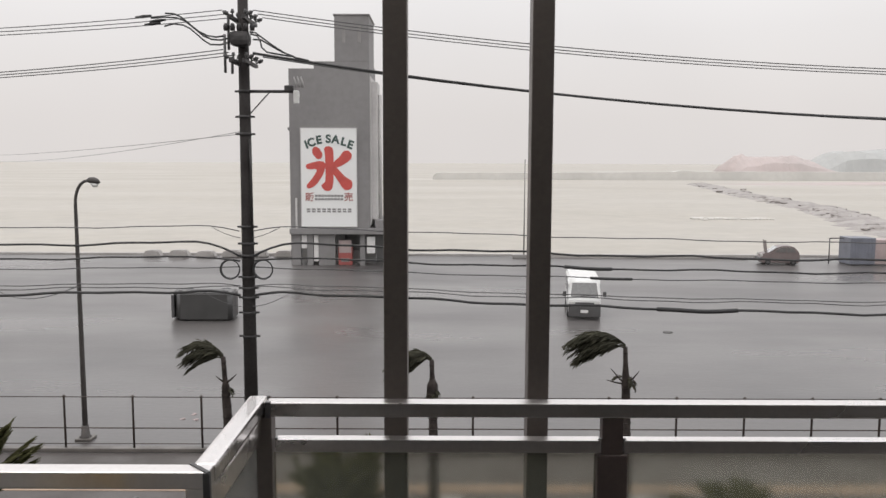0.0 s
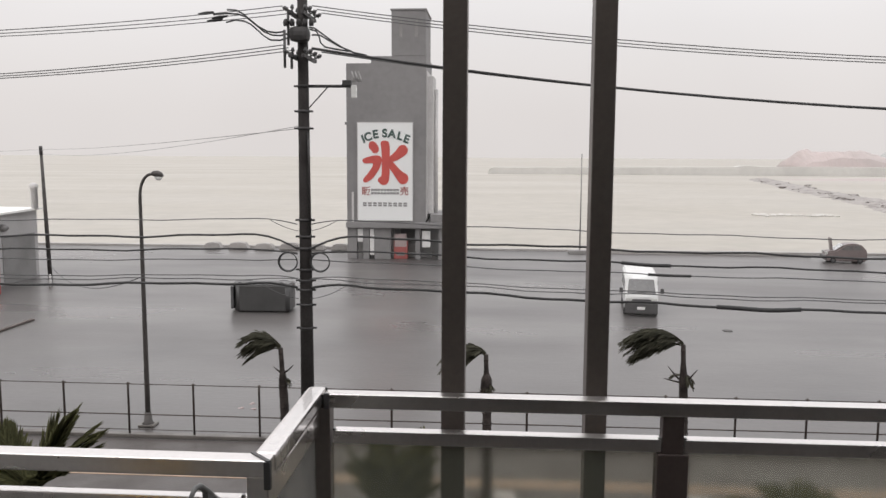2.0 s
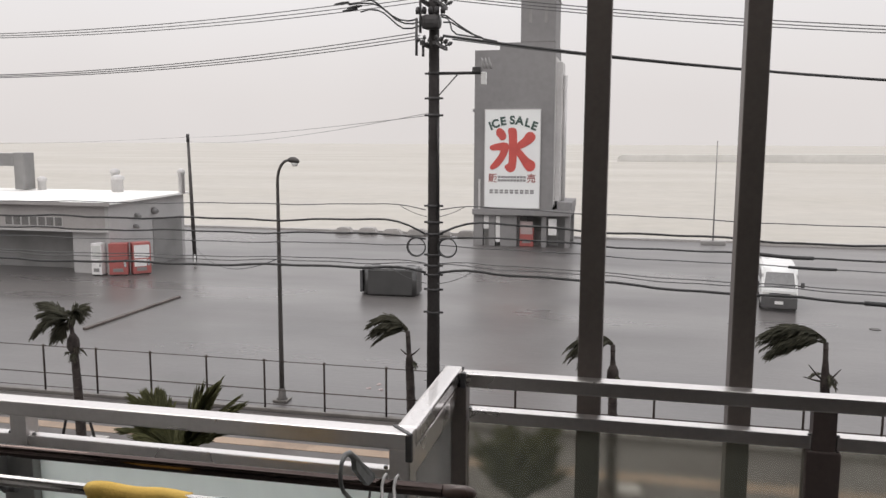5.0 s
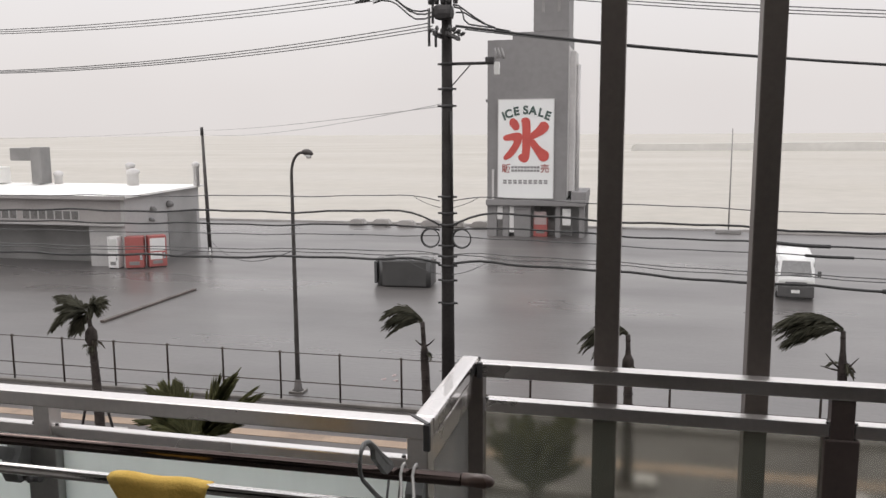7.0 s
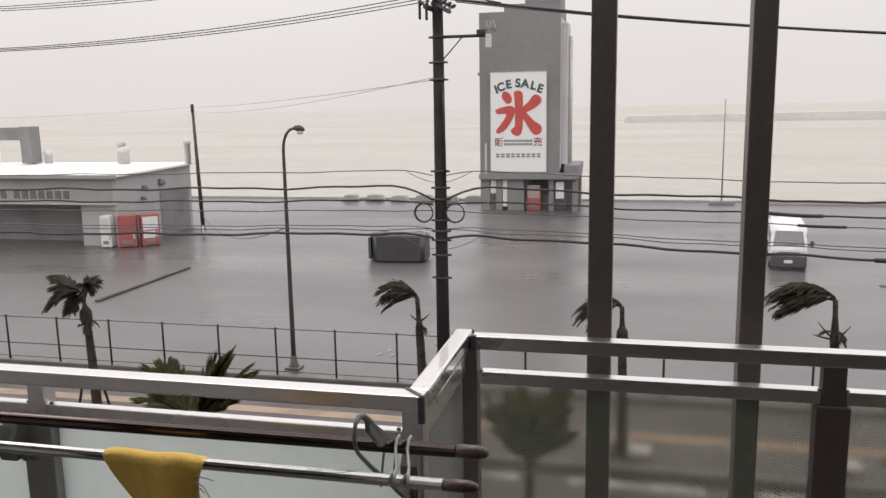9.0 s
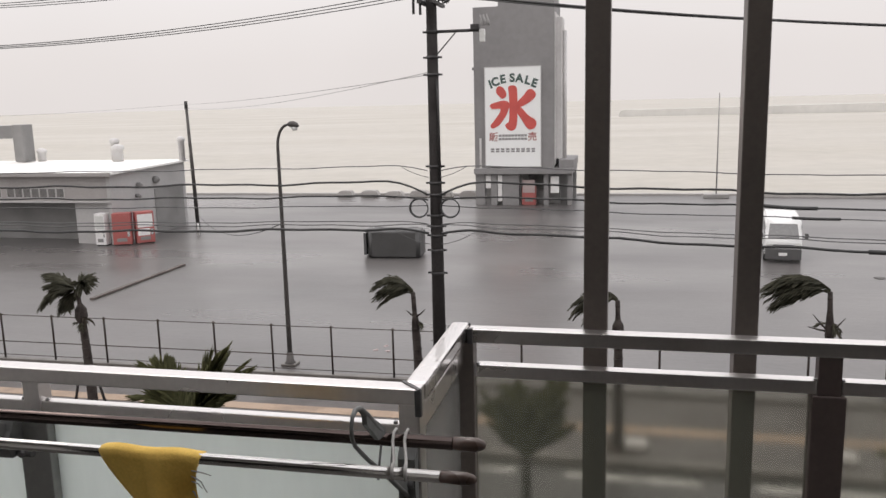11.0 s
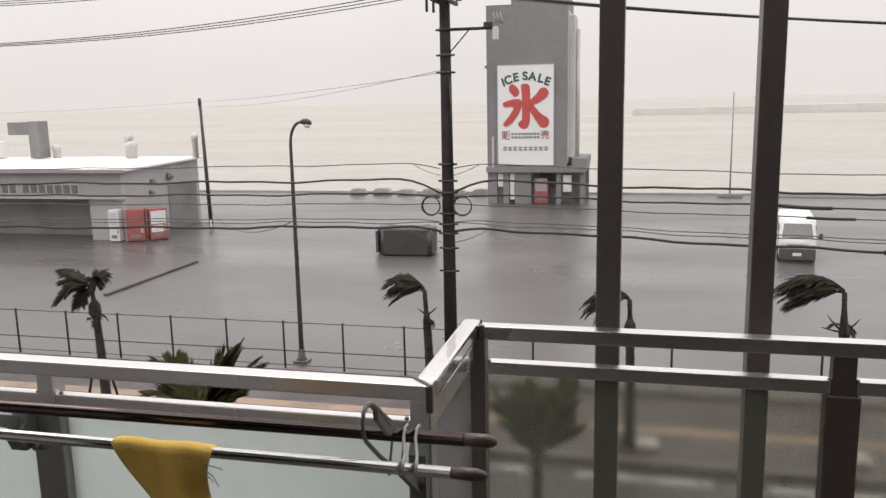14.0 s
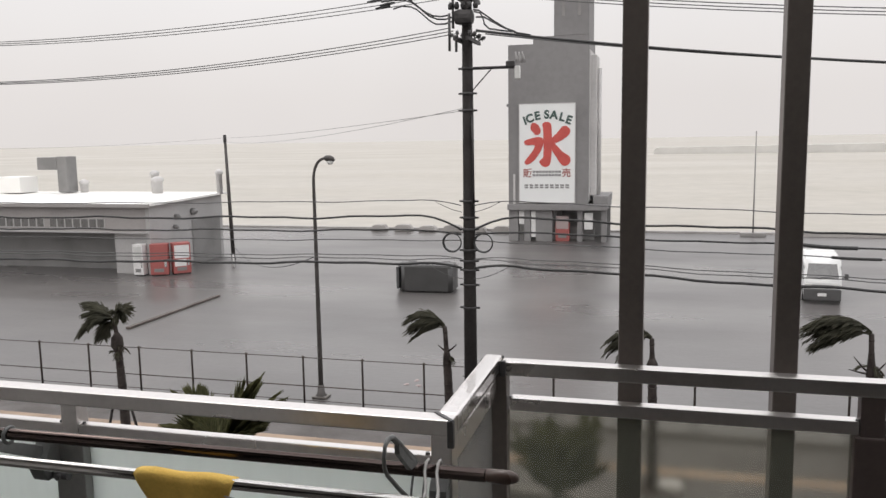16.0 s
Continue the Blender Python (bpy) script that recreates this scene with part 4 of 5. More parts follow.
for x, y, h, r in ((-33.2, 48.2, 5.75, 0.32), (-32.6, 47.6, 5.35, 0.42), (-38.8, 48.2, 5.15, 0.32), (-28.3, 48.1, 5.8, 0.26), (-43.5, 47.5, 5.3, 0.3)):
    v = B()
    tube(v, [(x, y, 4.2), (x, y, h - 0.35), (x, y, h - 0.34), (x, y, h - 0.12), (x, y, h)], [r * 0.8, r * 0.8, r, r, r * 0.35], 12)
    part("roof_ventilator", v, "tower_side", shop, "pale roof ventilator")
fr = B()
box(fr, -40.1, -39.3, 47.2, 48.2, 4.3, 6.75, 0.05)
box(fr, -41.7, -40.1, 47.2, 48.2, 5.85, 6.7, 0.05)
part("duct", fr, "shop_low", shop, "dark elbow-shaped roof duct")
part("tank", box(B(), -44.6, -42.6, 46.5, 48.2, 4.3, 5.4, 0.05), "white_roof", shop)


def vending(x, y, turn, material, label, lit, lower, wide=1.0):
    v = thing("vending_machine", label, "vending machine", "vending machines", at=(x, y, 0), turn=turn)
    part("cabinet", box(B(), -0.5, 0.5, -0.35, 0.35, 0.06, 1.83, 0.03), material, v)
    part("display", box(B(), -0.42, 0.42, -0.365, -0.34, 0.95, 1.7, 0.01), lit, v, "display window")
    part("lower_panel", box(B(), -0.42, 0.24, -0.362, -0.34, 0.48, 0.88, 0.01), lower, v)
    part("tray", box(B(), -0.3, 0.25, -0.365, -0.34, 0.22, 0.42, 0.01), "shop_low", v)
    part("coin_panel", box(B(), 0.28, 0.42, -0.368, -0.34, 0.5, 0.85, 0.01), "chrome", v)
    for s in (-0.4, 0.4):
        part("foot", box(B(), s - 0.06, s + 0.06, -0.3, 0.3, 0, 0.07), "plastic", v)
    for ob in v.children:
        ob.data.transform(Matrix.Diagonal((wide, 1, 1, 1)))
    return v


vending(-29.12, 40.5, 4, "poster", "narrow white drinks vending machine against the shop", "headlight", "poster", 0.62)
vending(-28.05, 40.75, 25, "machine_red", "red drinks vending machine at the shop corner", "machine_red", "machine_red")
vending(-27.15, 41.45, 45, "machine_red", "red drinks vending machine with a white front panel", "poster", "poster")
bollard = solid("bollard", tube(B(), [(-25.2, 44, 0), (-25.2, 44, 0.75), (-25.2, 44, 0.82)], [0.07, 0.07, 0.03], 10), "poster", "short white bollard on the yard", "bollard")


# ---------------------------------------------------------------- vehicles
def wheel(parent, x, y, r, w):
    t = part("tyre", tube(B(), [(x - w / 2, y, r), (x - w / 2 + 0.02, y, r), (x + w / 2 - 0.02, y, r), (x + w / 2, y, r)], [r * 0.9, r, r, r * 0.9], 20), "rubber", parent)
    part("rim", tube(B(), [(x - w / 2 - 0.006, y, r), (x + w / 2 + 0.006, y, r)], r * 0.55, 14), "chrome", t)


def van_body(width, length, height, nose):
    """Side profile of a cab-over van drawn out across its width."""
    h = height
    prof = [(0.05, 0.28), (0.0, 0.5), (0.03, 0.95), (0.16, 1.08), (nose, h - 0.18), (nose + 0.2, h - 0.03), (nose + 0.6, h), (length - 0.25, h), (length - 0.03, h - 0.12),
            (length, 0.9), (length - 0.02, 0.3)]
    b = B()
    prism(b, prof, -width / 2, width / 2)
    bmesh.ops.transform(b, matrix=Matrix.Rotation(radians(90), 4, "Z"), verts=b.verts)
    bmesh.ops.bevel(b, geom=[e for e in b.edges if abs(e.verts[0].co.x) > width * 0.49 and abs(e.verts[1].co.x) > width * 0.49 and e.verts[0].co.x * e.verts[1].co.x > 0],
                    offset=0.09, segments=3, affect="EDGES")
    for f in b.faces:
        f.smooth = len(f.verts) == 4 and f.calc_area() < 0.4
    return b


def van(at, turn):
    w, length, h = 1.54, 4.4, 1.92
    v = thing("van", "white cab-over delivery van parked on the flooded yard", "van", at=at, turn=turn)
    part("body", van_body(w, length, h, 0.62), "white_paint", v)
    ws = B()
    prism(ws, [(-0.66, 0), (0.66, 0), (0.58, 0.74), (-0.58, 0.74)], -0.01, 0.02)
    lean = math.atan2(0.46, 0.72)
    bmesh.ops.transform(ws, matrix=Matrix.Translation((0, 0.17, 1.1)) @ Matrix.Rotation(-lean, 4, "X"), verts=ws.verts)
    part("windscreen", ws, "greyed_glass", v, "windscreen with sky reflection put into its grey")
    for s in (-1, 1):
        part("headlight", box(B(), s * 0.58 - 0.14, s * 0.58 + 0.14, -0.025, 0.06, 0.74, 0.9, 0.03), "headlight", v)
        part("side_window", box(B(), s * w / 2 - 0.008, s * w / 2 + 0.008, 0.55, 1.5, 1.12, 1.66, 0.006), "greyed_glass", v)
        part("side_window", box(B(), s * w / 2 - 0.008, s * w / 2 + 0.008, 1.65, 4.1, 1.12, 1.66, 0.006), "greyed_glass", v)
        m = part("mirror_arm", tube(B(), [(s * 0.8, 0.3, 1.15), (s * 0.93, 0.2, 1.2)], 0.02, 6), "plastic", v)
        part("mirror", box(B(), s * 0.95 - 0.08, s * 0.95 + 0.08, 0.14, 0.22, 1.12, 1.36, 0.02), "plastic", m)
        for y in (0.85, 3.6):
            wheel(v, s * 0.7, y, 0.3, 0.2)
    part("bumper", box(B(), -0.765, 0.765, -0.06, 0.12, 0.16, 0.68, 0.05), "plastic", v, "deep dark grey front bumper")
    part("grille", box(B(), -0.44, 0.44, -0.035, 0.02, 0.74, 0.86, 0.01), "plastic", v)
    part("plate", box(B(), -0.19, 0.17, -0.075, -0.055, 0.36, 0.5, 0.006), "poster", v)
    for s in (-1, 1):
        part("wiper", tube(B(), [(s * 0.1 - 0.3, 0.12, 1.12), (s * 0.1 + 0.25, 0.16, 1.2)], 0.01, 5), "plastic", v)
    return v


van((6.74, 38.8, 0), -6.5)


def wreck():
    """A small box van blown over on its side, its roof towards the road."""
    root = thing("overturned_van", "dark small van blown over on its side", "van", at=(-13.0, 38.1, 0), turn=3)
    w, length, h = 1.36, 3.0, 1.65
    lay = Matrix(((0, 1, 0, 0), (0, 0, -1, h), (1, 0, 0, w / 2), (0, 0, 0, 1)))

    def laid(bm):
        bmesh.ops.transform(bm, matrix=lay, verts=bm.verts)
        bmesh.ops.recalc_face_normals(bm, faces=bm.faces)
        return bm
    part("body", laid(van_body(w, length, h, 0.35)), "dark_car", root)
    part("windscreen", laid(box(B(), -0.55, 0.55, 0.06, 0.2, 0.95, 1.4, 0.02)), "window", root)
    for s in (-1, 1):
        part("side_window", laid(box(B(), s * w / 2 - 0.01, s * w / 2 + 0.01, 0.5, 2.7, 0.95, 1.4, 0.006)), "window", root)
        part("gutter", laid(box(B(), s * w / 2 - 0.05, s * w / 2 - 0.01, 0.3, 2.9, h - 0.03, h + 0.02, 0.005)), "plastic", root)
        for y in (0.6, 2.4):
            t = B()
            tube(t, [(s * 0.58 - 0.08, y, 0.26), (s * 0.58 + 0.08, y, 0.26)], 0.26, 16)
            part("tyre", laid(t), "rubber", root)
    for k in range(5):
        x = 0.4 + 0.5 * k
        d = B()
        tube(d, [(x, 0.35, w + 0.02), (x + 0.12, 0.3, w + 0.07 + 0.02 * (k % 2)), (x + 0.3, 0.28, w + 0.01)], 0.025, 6)
        part("torn_trim", d, "plastic", root, "dark torn trim on the upper edge")
    return root


wreck()

car = thing("car", "battered maroon car on the quay with its bonnet up", "car", at=(25.1, 61, 0), turn=-8)
b = B()
prism(b, [(-1.38, 0.12), (-1.42, 0.62), (-1.3, 0.8), (-0.72, 0.92), (-0.2, 1.32), (0.2, 1.42), (0.85, 1.4), (1.2, 1.12), (1.38, 0.8), (1.36, 0.12)], -0.7, 0.7)
bmesh.ops.bevel(b, geom=list(b.edges), offset=0.09, segments=2, affect="EDGES")
part("body", b, "maroon", car)
part("side_window", prism(B(), [(-0.45, 0.95), (-0.08, 1.26), (0.35, 1.3), (0.35, 0.95)], -0.73, -0.69), "shop_window", car)
part("side_window", prism(B(), [(0.42, 0.95), (0.42, 1.3), (0.8, 1.28), (1.05, 0.98)], -0.73, -0.69), "shop_window", car)
# Bright metal stands in for the white highlight on this windscreen.
part("windscreen", prism(B(), [(-0.78, 0.93), (-0.74, 0.96), (-0.24, 1.34), (-0.26, 1.3)], -0.6, 0.6), "chrome", car, "windscreen with its highlight made as bright metal")
for x in (-0.9, 0.9):
    for y in (-0.64, 0.64):
        t = part("tyre", tube(B(), [(x, y - 0.07, 0.2), (x, y + 0.07, 0.2)], 0.2, 16), "rubber", car)
        part("rim", tube(B(), [(x, y - 0.075, 0.2), (x, y + 0.075, 0.2)], 0.11, 12), "plastic", t)
hood = B()
prism(hood, [(-0.98, 0.9), (-0.9, 0.9), (-1.02, 1.78), (-1.1, 1.8)], -0.45, 0.3)
part("bonnet", hood, "maroon", car, "bonnet standing up")
for y in (-0.55, 0.5):
    part("headlight", box(B(), -1.42, -1.28, y - 0.14, y + 0.14, 0.6, 0.82, 0.04), "headlight", car)
part("bumper", box(B(), -1.5, -1.3, -0.64, 0.64, 0.3, 0.52, 0.04), "plastic", car)

cont = thing("blue_container", "faded blue storage container on the quay", "container", at=(31.3, 61, 0))
part("body", box(B(), -1.25, 0.6, -0.9, 0.9, 0.08, 2.05, 0.03), "blue", cont)
part("end_panel", box(B(), 0.62, 2.6, -0.8, 0.8, 0.08, 1.9, 0.03), "pink", cont, "faded pinkish end")
for k in range(7):
    part("rib", box(B(), -1.15 + 0.25 * k, -1.07 + 0.25 * k, -0.93, -0.88, 0.15, 1.98, 0.01), "blue", cont)
part("skid", box(B(), -1.2, 2.5, -0.8, 0.8, 0, 0.08), "plastic", cont)
gate = thing("pipe_frame", "thin steel pipe frame beside the container", "frame", at=(29.0, 61.2, 0))
for x in (0, 2.4):
    part("upright", tube(B(), [(x, 0, 0), (x, 0, 1.95)], 0.04, 8), "iron", gate)
part("crossbar", tube(B(), [(0, 0, 1.93), (2.4, 0, 1.95)], 0.04, 8), "iron", gate)

# ---------------------------------------------------------------- quay things
block_mesh = None
for k, (x, w, h) in enumerate(((-23.0, 1.0, 0.95), (-20.9, 1.15, 1.0), (-18.8, 1.1, 0.9), (-16.7, 1.2, 1.0), (-14.6, 1.0, 0.9), (-12.6, 1.1, 0.95))):
    b = B()
    prism(b, [(-0.85, 0), (0.85, 0), (0.62, 0.75), (0.3, 0.85), (-0.5, 0.8), (-0.7, 0.6)], -0.45, 0.45)
    bmesh.ops.bevel(b, geom=list(b.edges), offset=0.1, segments=2, affect="EDGES")
    bmesh.ops.transform(b, matrix=Matrix.Translation((x, 64.3, 0)) @ Matrix.Diagonal((w * 0.85, 1, h * 0.68, 1)), verts=b.verts)
    solid("concrete_block", b, "quay", "worn grey concrete block on the quay edge", "concrete block", "quay blocks")
solid("parking_kerb", box(B(), -21.3, -21.1, 28.3, 35.4, 0, 0.1, 0.02), "worn_timber", "long dull brown kerb strip on the yard", "kerb")
solid("quay_wall", box(B(), 8.0, 24.0, 64.2, 64.5, 0, 0.3, 0.03), "quay", "low pale wall along the quay", "wall", kind="structure")
solid("drain_cover", tube(B(), [(10.0, 36.0, 0.002), (10.0, 36.0, 0.02)], 0.22, 20), "lamp_steel", "grey round drain cover in the yard", "drain cover")

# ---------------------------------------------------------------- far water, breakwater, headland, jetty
# Breakwater, hills and jetty carry their haze in the material colour.
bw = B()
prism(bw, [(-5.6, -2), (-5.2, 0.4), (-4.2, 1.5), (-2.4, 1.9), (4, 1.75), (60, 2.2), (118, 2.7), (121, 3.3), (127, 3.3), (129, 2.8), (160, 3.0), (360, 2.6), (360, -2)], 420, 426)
solid("breakwater", bw, "far_rock", "long concrete breakwater far across the sea, paled for haze", "breakwater", kind="structure")
rnd = random.Random(5)


def ridge(name, x0, x1, y, depth, height, material, label, seed):
    """A low hill with a rough crest that tapers at its ends."""
    b = B()
    nx, ny = 60, 8
    grid = []
    for i in range(nx + 1):
        u = i / nx
        prof = height(u)
        row = []
        for j in range(ny + 1):
            v = j / ny
            z = prof * math.sin(math.pi * min(1, 0.02 + v)) ** 0.6 if 0 < v < 1 else -1.5
            z *= 0.9 + 0.2 * noise.noise((u * 7 + seed, v * 3, 0)) + 0.06 * noise.noise((u * 30 + seed, v * 9, 4))
            row.append(b.verts.new((x0 + (x1 - x0) * u, y + depth * v, -1.8 + z)))
        grid.append(row)
    for a, c in zip(grid, grid[1:]):
        for j in range(ny):
            b.faces.new((a[j], c[j], c[j + 1], a[j + 1]))
    bmesh.ops.recalc_face_normals(b, faces=b.faces)
    return solid(name, b, material, label, "headland", kind="structure")


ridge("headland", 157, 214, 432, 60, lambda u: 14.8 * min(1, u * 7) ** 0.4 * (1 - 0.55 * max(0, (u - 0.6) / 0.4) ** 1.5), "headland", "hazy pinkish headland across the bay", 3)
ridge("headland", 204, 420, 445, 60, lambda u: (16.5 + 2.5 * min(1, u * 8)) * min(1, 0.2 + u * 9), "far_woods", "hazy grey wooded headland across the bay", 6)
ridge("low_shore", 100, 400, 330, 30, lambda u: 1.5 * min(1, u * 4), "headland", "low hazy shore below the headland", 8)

jetty = B()
way = [(106, 340), (97, 296), (84, 228), (77, 182), (73.5, 158), (67.5, 137), (60.5, 113), (57, 92)]
last = None
for (xa, ya), (xb, yb) in zip(way, way[1:]):
    for k in range(12):
        u = k / 12
        cx, cy = xa + (xb - xa) * u + rnd.uniform(-0.8, 0.8), ya + (yb - ya) * u
        row = [jetty.verts.new((cx + d * rnd.uniform(0.8, 1.3), cy, -1.7 + h * rnd.uniform(0.75, 1.25))) for d, h in ((-5, 0.0), (-3, 0.55), (-1, 0.8), (1, 0.85), (3, 0.6), (5, 0.0))]
        if last:
            for p in range(5):
                jetty.faces.new((last[p], last[p + 1], row[p + 1], row[p]))
        last = row
for (xa, ya), (xb, yb) in zip(way, way[1:]):
    for k in range(45):
        u = rnd.random()
        c = Vector((xa + (xb - xa) * u + rnd.gauss(0, 1.5), ya + (yb - ya) * u, -1.15 + rnd.uniform(-0.2, 0.15)))
        made = bmesh.ops.create_icosphere(jetty, subdivisions=1, radius=rnd.uniform(0.4, 0.9))["verts"]
        for v in made:
            v.co *= rnd.uniform(0.75, 1.2)
        bmesh.ops.transform(jetty, matrix=Matrix.Translation(c) @ Matrix.Diagonal((1.5, 1.3, 0.5, 1)), verts=made)
bmesh.ops.recalc_face_normals(jetty, faces=jetty.faces)
solid("rock_jetty", jetty, "rock", "dark wet rubble jetty in the sea", "rocks", kind="stuff")
surf = B()
for k in range(45):
    x = 40 + 12.5 * rnd.random()
    made = bmesh.ops.create_icosphere(surf, subdivisions=1, radius=rnd.uniform(0.12, 0.38))["verts"]
    bmesh.ops.transform(surf, matrix=Matrix.Translation((x, 131 + rnd.gauss(0, 0.8), -1.4)) @ Matrix.Diagonal((2.0, 1, 0.6, 1)), verts=made)
solid("surf", surf, "foam", "white breaking surf in the beige sea", "surf", kind="stuff")


# ---------------------------------------------------------------- palms
def frond_mesh(rnd, base, heading, rise, length, droop, wide, wind, pairs=30, hang=1.0, spread=(0.3, 0.6)):
    """One feather leaf: a curved midrib with many narrow leaflets swept to its tip by the wind."""
    b = B()
    d = Vector((math.cos(heading), math.sin(heading), 0))
    pts = []
    n = 9
    for i in range(n + 1):
        u = i / n
        q = Vector(base) + d * (length * u * (1 - 0.15 * u)) + Vector((0, 0, length * (rise * u - droop * u * u)))
        q += Vector(wind) * (u * u * length)
        pts.append(q)
    tube(b, pts, [0.016 - 0.012 * i / n for i in range(n + 1)], 4, cap=False)
    for k in range(pairs):
        u = 0.16 + 0.84 * (k + rnd.uniform(0, 0.6)) / pairs
        i = min(n - 1, int(u * n))
        q = pts[i].lerp(pts[i + 1], u * n - i)
        t = (pts[i + 1] - pts[i]).normalized()
        side = t.cross(Vector((0, 0, 1)))
        side = side.normalized() if side.length > 0.01 else Vector((0, 1, 0))
        ll = wide * (0.35 + 0.65 * math.sin(math.pi * min(1, 0.15 + 0.8 * u))) * rnd.uniform(0.75, 1.15)
        for s in (-1, 1):
            out_way = (side * s * rnd.uniform(*spread) + t * rnd.uniform(0.7, 1.0) + Vector((0, 0, -rnd.uniform(0.15, 0.5) * hang))).normalized()
            tip = q + out_way * ll + Vector(wind) * ll * 0.6
            mid = q.lerp(tip, 0.55) + Vector((0, 0, 0.06 * ll))
            wdt = t * (0.02 + 0.055 * wide)
            v = [b.verts.new(p) for p in (q - wdt * 0.4, q + wdt * 0.4, mid + wdt, tip, mid - wdt)]
            b.faces.new(v)
    return b


def palm(name, x, y, z0, height, lean, seed, fronds, length, wide, wind, label, material="leaf", headings=None, rise=(0.25, 0.7), droop=(0.6, 1.1), skirt=3, radius=0.1, leaves=(), neck=0.0, bulge=0.9):
    r = random.Random(seed)
    tree = thing(name, label, "palm tree", "street palms" if material == "leaf" else "young palms", at=(x, y, z0))
    n = 10
    pts = [(lean[0] * (i / n) ** 2, lean[1] * (i / n) ** 2, height * i / n) for i in range(n + 1)]
    fat = []
    for i in range(n + 1):
        slim = 0.62 if height * (1 - i / n) < neck else 1.0
        fat.append(radius * (1.25 - 0.45 * i / n) * r.uniform(0.94, 1.06) * slim)
    part("trunk", tube(B(), pts, fat, 10), "trunk", tree)
    for k in range(14):
        u = (k + 0.5) / 14
        px, py = lean[0] * u ** 2, lean[1] * u ** 2
        ring = B()
        rr = radius * (1.28 - 0.45 * u) * (0.62 if height * (1 - u) < neck else 1.0)
        tube(ring, [(px, py, height * u - 0.02), (px, py, height * u + 0.015)], [rr, rr * 1.08], 10)
        part("bark_ring", ring, "trunk", tree)
    top = Vector(pts[-1])
    for way, up, long, sag in leaves:
        b = frond_mesh(r, top + Vector((0, 0, r.uniform(-0.05, 0.05))), math.radians(way), up, long, sag, wide * 1.15, wind, 52, *((0.2, (0.25, 0.6)) if material == "leaf_near" else (1.1, (0.35, 0.95))))
        part("frond", b, material, tree)
    for k in range(fronds):
        h = headings(r, k, fronds) if headings else 2 * math.pi * (k + r.random()) / fronds
        b = frond_mesh(r, top + Vector((0, 0, r.uniform(-0.05, 0.06))), h, r.uniform(*rise), length * r.uniform(0.8, 1.15), r.uniform(*droop), wide, wind, pairs=46, hang=0.0 if material == "leaf_near" else 1.2, spread=(0.3, 0.8))
        part("frond", b, material, tree)
    for k in range(skirt):
        h = r.uniform(0, 2 * math.pi)
        b = frond_mesh(r, (top.x * 0.6, top.y * 0.6, height - 0.75 + r.uniform(-0.08, 0.12)), h, r.uniform(-0.1, 0.5), length * 0.33, r.uniform(0.3, 0.9), wide * 0.7, (wind[0] * 0.3, 0, 0), 9)
        part("dry_frond", b, "dry_leaf" if k % 2 else material, tree, "short ragged lower frond")
    part("crown_shaft", tube(B(), [(top.x, top.y, top.z - 0.5), (top.x, top.y, top.z - 0.25), (top.x, top.y, top.z + 0.12)], [radius * 0.85, radius * 0.98, radius * 0.5], 10), "trunk", tree) if not neck else None
    if neck:
        off = lean[0] * (1 - neck / height) ** 2
        part("leaf_base", tube(B(), [(off, 0, height - neck + dz) for dz in (-0.32, -0.15, 0.05, 0.2)], [radius * 0.78, radius * bulge, radius * bulge * 0.92, radius * 0.5], 10), "trunk", tree, "swollen fibrous leaf base")
    return tree


def blown(r, k, n):
    return math.pi + r.uniform(-0.55, 0.55)


def calm(r, k, n):
    return 2 * math.pi * (k + r.random() * 0.7) / n


WIND = (-0.42, 0.05, -0.04)
SWEPT = "street palm with its crown swept over by wind"
palm("street_palm", -13.3, 17.4, 0, 3.12, (-0.12, 0), 11, 0, 0.9, 0.36, (-0.12, 0, -0.03), "wind-bent street palm with drooping grey-green fronds", skirt=4, neck=0.5, bulge=1.55,
     leaves=[(180, 0.42, 1.12, 0.75), (175, 0.5, 1.05, 0.8), (186, 0.3, 1.08, 0.7), (180, 1.15, 0.75, 0.5), (170, 1.05, 0.8, 0.55), (190, 0.95, 0.7, 0.6), (186, 0.15, 0.5, 1.1), (205, 0.35, 0.5, 1.4), (160, 0.2, 0.5, 1.2),
             (10, 2.5, 0.34, 2.2), (-20, 2.3, 0.34, 2.1), (60, 2.5, 0.3, 1.8), (150, 0.8, 0.7, 0.8), (222, 0.8, 0.6, 1.0)])
prop = thing("palm_support", "dark wooden stakes propping the street palm", "tree stake", at=(-13.3, 17.4, 0))
for s in (-1, 1):
    part("stake", tube(B(), [(s * 0.5, -0.1, 0), (s * 0.36, -0.1, 0.55), (s * 0.22, -0.1, 1.1)], [0.035, 0.034, 0.03], 8), "pole", prop)
part("crossbar", tube(B(), [(-0.3, -0.14, 1.02), (0.3, -0.14, 1.02)], 0.03, 8), "pole", prop)
near_pole = palm("street_palm", -4.7, 17.4, 0, 3.35, (-0.1, 0), 12, 4, 0.6, 0.3, WIND, SWEPT, headings=blown, rise=(0.8, 1.3), droop=(0.9, 1.2), neck=0.7,
     leaves=[(180, 1.6, 0.74, 1.5), (172, 1.4, 0.7, 1.35), (188, 1.4, 0.72, 1.35), (180, 1.0, 0.7, 1.1), (168, 0.9, 0.66, 1.1), (192, 0.9, 0.68, 1.1), (178, 0.5, 0.6, 0.9), (186, 0.65, 0.6, 1.1)])
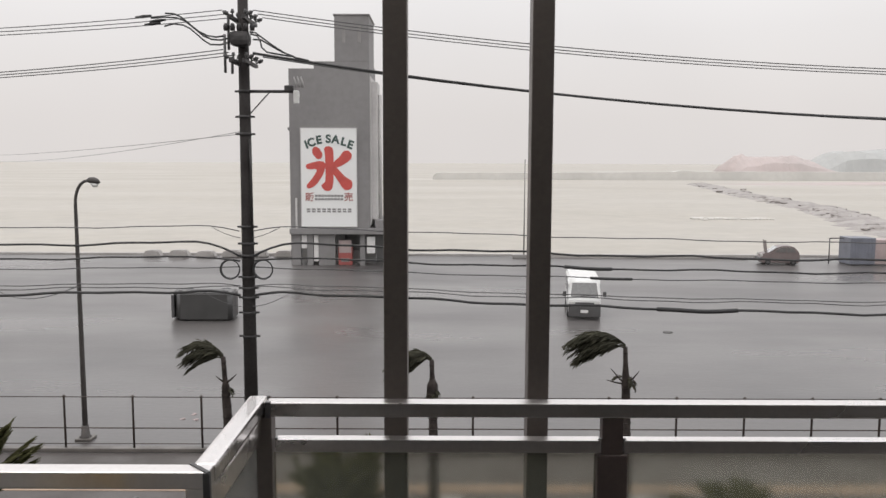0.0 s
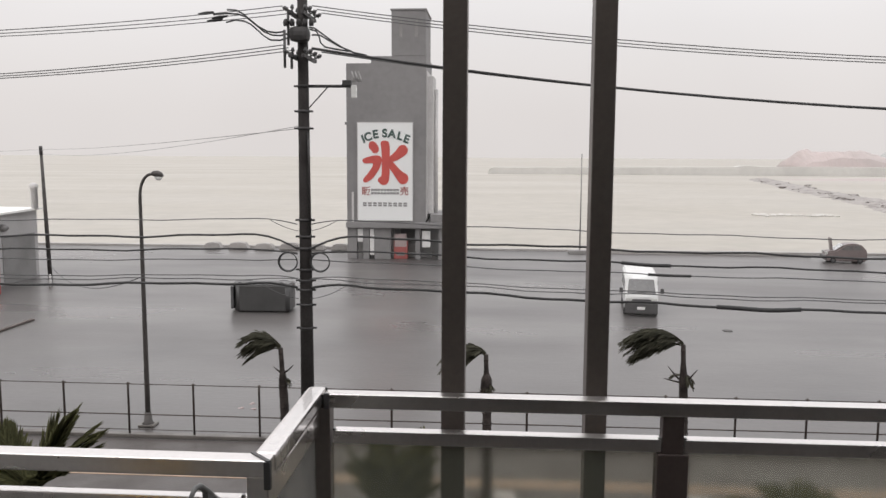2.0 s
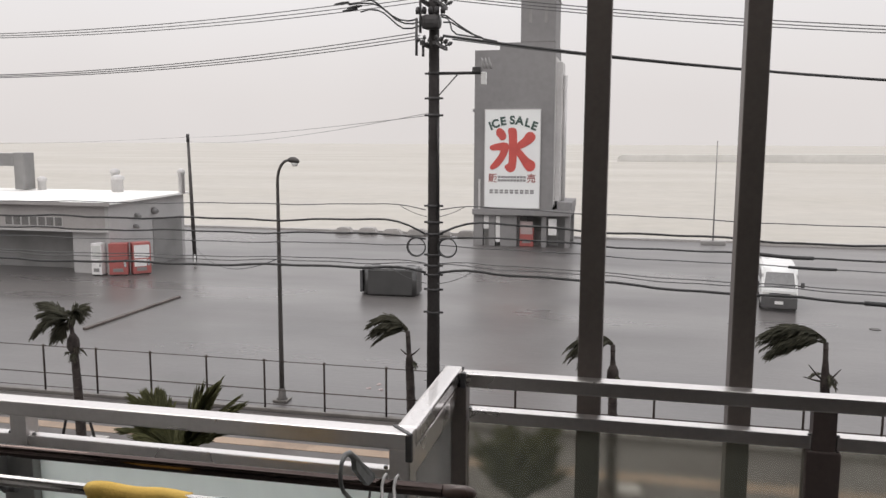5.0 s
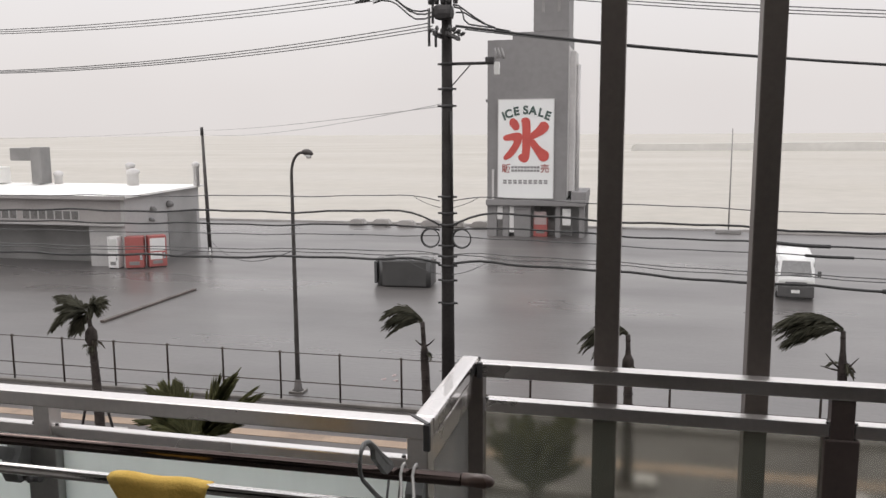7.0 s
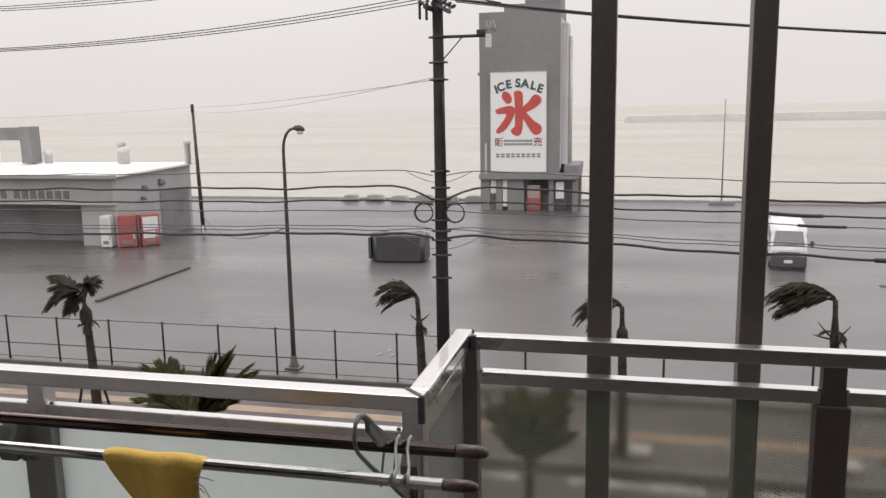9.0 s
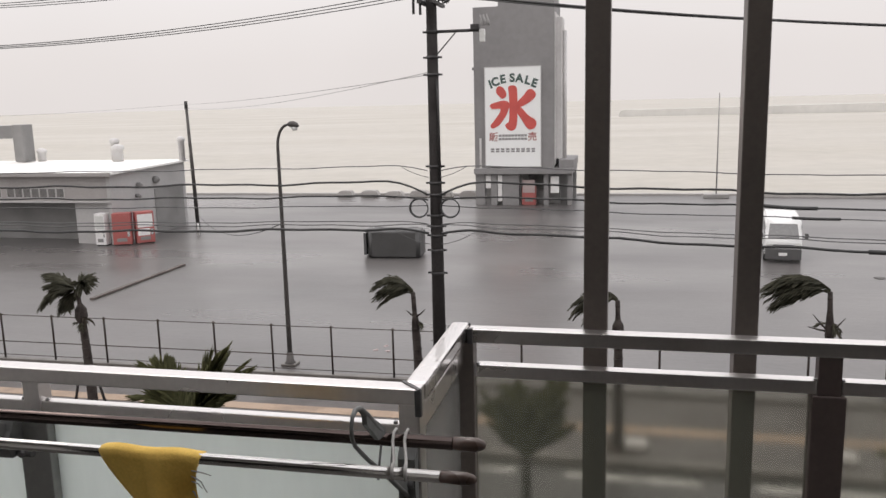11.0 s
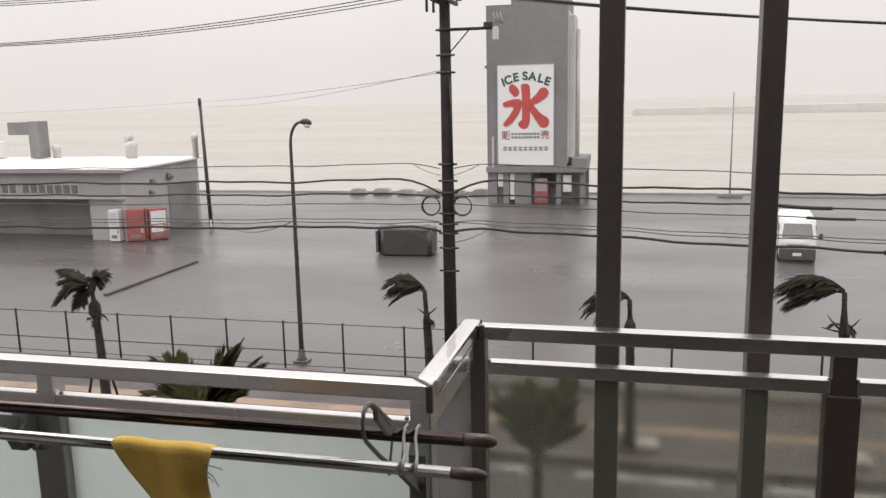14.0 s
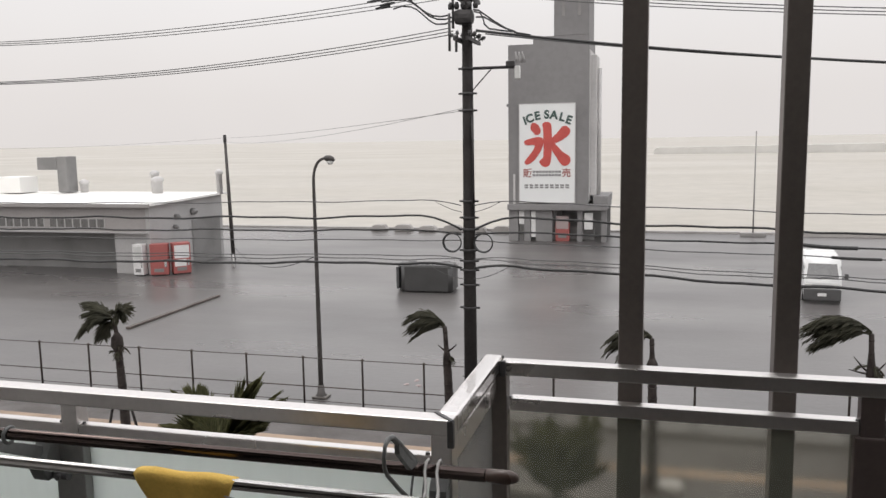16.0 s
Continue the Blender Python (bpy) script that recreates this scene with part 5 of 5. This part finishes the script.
palm("street_palm", -0.25, 17.4, 0, 3.3, (-0.05, 0), 13, 4, 0.66, 0.3, (-0.3, 0, -0.1), SWEPT, headings=blown, rise=(0.6, 1.1), droop=(0.9, 1.4), neck=0.6, bulge=1.3,
     leaves=[(180, 1.1, 0.85, 1.15), (190, 0.9, 0.8, 1.1), (170, 0.9, 0.8, 1.1), (180, 0.5, 0.75, 0.9), (186, 0.3, 0.6, 1.0), (176, 1.2, 0.7, 1.5), (184, 0.7, 0.85, 1.0)])
near_van = palm("street_palm", 3.95, 17.4, 0, 3.6, (-0.08, 0), 14, 4, 0.8, 0.32, WIND, SWEPT, headings=blown, rise=(0.6, 1.0), droop=(0.7, 1.0), skirt=5, neck=0.7,
     leaves=[(180, 1.15, 1.0, 1.1), (188, 1.0, 0.98, 1.0), (172, 1.05, 0.95, 1.05), (180, 0.8, 0.98, 0.9), (190, 0.7, 0.9, 0.95), (168, 0.65, 0.9, 0.9), (178, 0.4, 0.85, 0.75), (184, 0.2, 0.82, 0.65)])
for tree, tips in ((near_pole, ((0.24, 0.2), (-0.2, 0.16))), (near_van, ((0.27, 0.3), (-0.34, 0.36), (-0.42, 0.1)))):
    for dx, dz in tips:
        stalk = tube(B(), [(-0.05, -0.02, 2.78), (dx * 0.5 - 0.05, -0.04, 2.78 + dz * 0.42), (dx - 0.05, -0.06, 2.78 + dz)], [0.028, 0.02, 0.008], 6)
        part("leaf_stalk", stalk, "trunk", tree, "bare broken leaf stalk")
NEAR = "young green palm with upright fronds beside the road"
gust = random.Random(31)
palm("young_palm", -1.22, 9.0, -0.12, 3.55, (0, 0), 21, 0, 0.72, 0.36, (-0.05, 0, 0.02), NEAR, "leaf_near", skirt=0, radius=0.065,
     leaves=[(26 * k + gust.uniform(-14, 14), gust.uniform(0.95, 1.75), gust.uniform(0.38, 0.64), gust.uniform(0.05, 0.5)) for k in range(14)]
     + [(45 * k + gust.uniform(-20, 20), gust.uniform(1.9, 2.8), gust.uniform(0.2, 0.34), 0.2) for k in range(8)] + [(60 * k + 20, gust.uniform(3.6, 5.0), 0.15, 0.2) for k in range(6)])
palm("young_palm", -5.5, 9.0, -0.12, 3.72, (0, 0), 22, 0, 0.56, 0.42, (0.06, 0, 0.02), NEAR, "leaf_near", skirt=0, radius=0.065,
     leaves=[(0, 2.1, 0.46, 0.3), (10, 1.9, 0.44, 0.3), (4, 1.1, 0.78, 0.25), (-8, 1.1, 0.72, 0.3), (12, 1.2, 0.68, 0.3), (25, 1.9, 0.5, 0.3), (60, 2.4, 0.38, 0.5), (150, 1.3, 0.55, 0.7), (178, 0.9, 0.7, 0.5), (200, 0.6, 0.8, 0.6),
             (230, 0.7, 0.6, 0.8), (-50, 0.4, 0.6, 0.9), (100, 0.9, 0.6, 0.6), (170, 0.3, 0.75, 0.5), (-20, 0.3, 0.6, 0.6), (176, 1.5, 0.6, 0.5), (168, 1.9, 0.45, 0.4), (7, 1.1, 0.74, 0.3), (0, 0.9, 0.7, 0.25), (-4, 2.0, 0.46, 0.3)] + [(40 * k, 0.9, 0.34, 0.3) for k in range(9)])
palm("young_palm", 3.25, 9.0, -0.12, 3.45, (0, 0), 23, 13, 0.65, 0.3, (-0.05, 0, 0), NEAR, "leaf_near", calm, (0.5, 1.1), (0.2, 0.6), 0, 0.065)
for x in (-13.3, -4.7, -0.25, 3.95):
    pl = thing("planter_stone", "low pale stone slab at a palm's foot", "stone", "palm stones", at=(x + 0.38, 17.45, 0))
    part("slab", box(B(), -0.24, 0.24, -0.22, 0.22, 0, 0.14, 0.03), "quay", pl)
    part("soil", box(B(), -0.7, -0.24, -0.3, 0.3, 0, 0.05, 0.02), "earth", pl)
# Pink scraps stand in for pinkish reflections on the wet yard.
for x, y, turn in ((-7.7, 23.45, 20), (-7.3, 23.4, -35), (-7.5, 23.9, 70)):
    lit = thing("litter", "pale pink scrap standing for a reflection on the wet yard", "litter", "yard litter", at=(x, y, 0), turn=turn)
    b = B()
    box(b, -0.08, 0.08, -0.05, 0.05, 0.0, 0.012, 0.004)
    box(b, 0.0, 0.08, -0.03, 0.05, 0.012, 0.03, 0.005)
    part("scrap", b, "pink", lit)
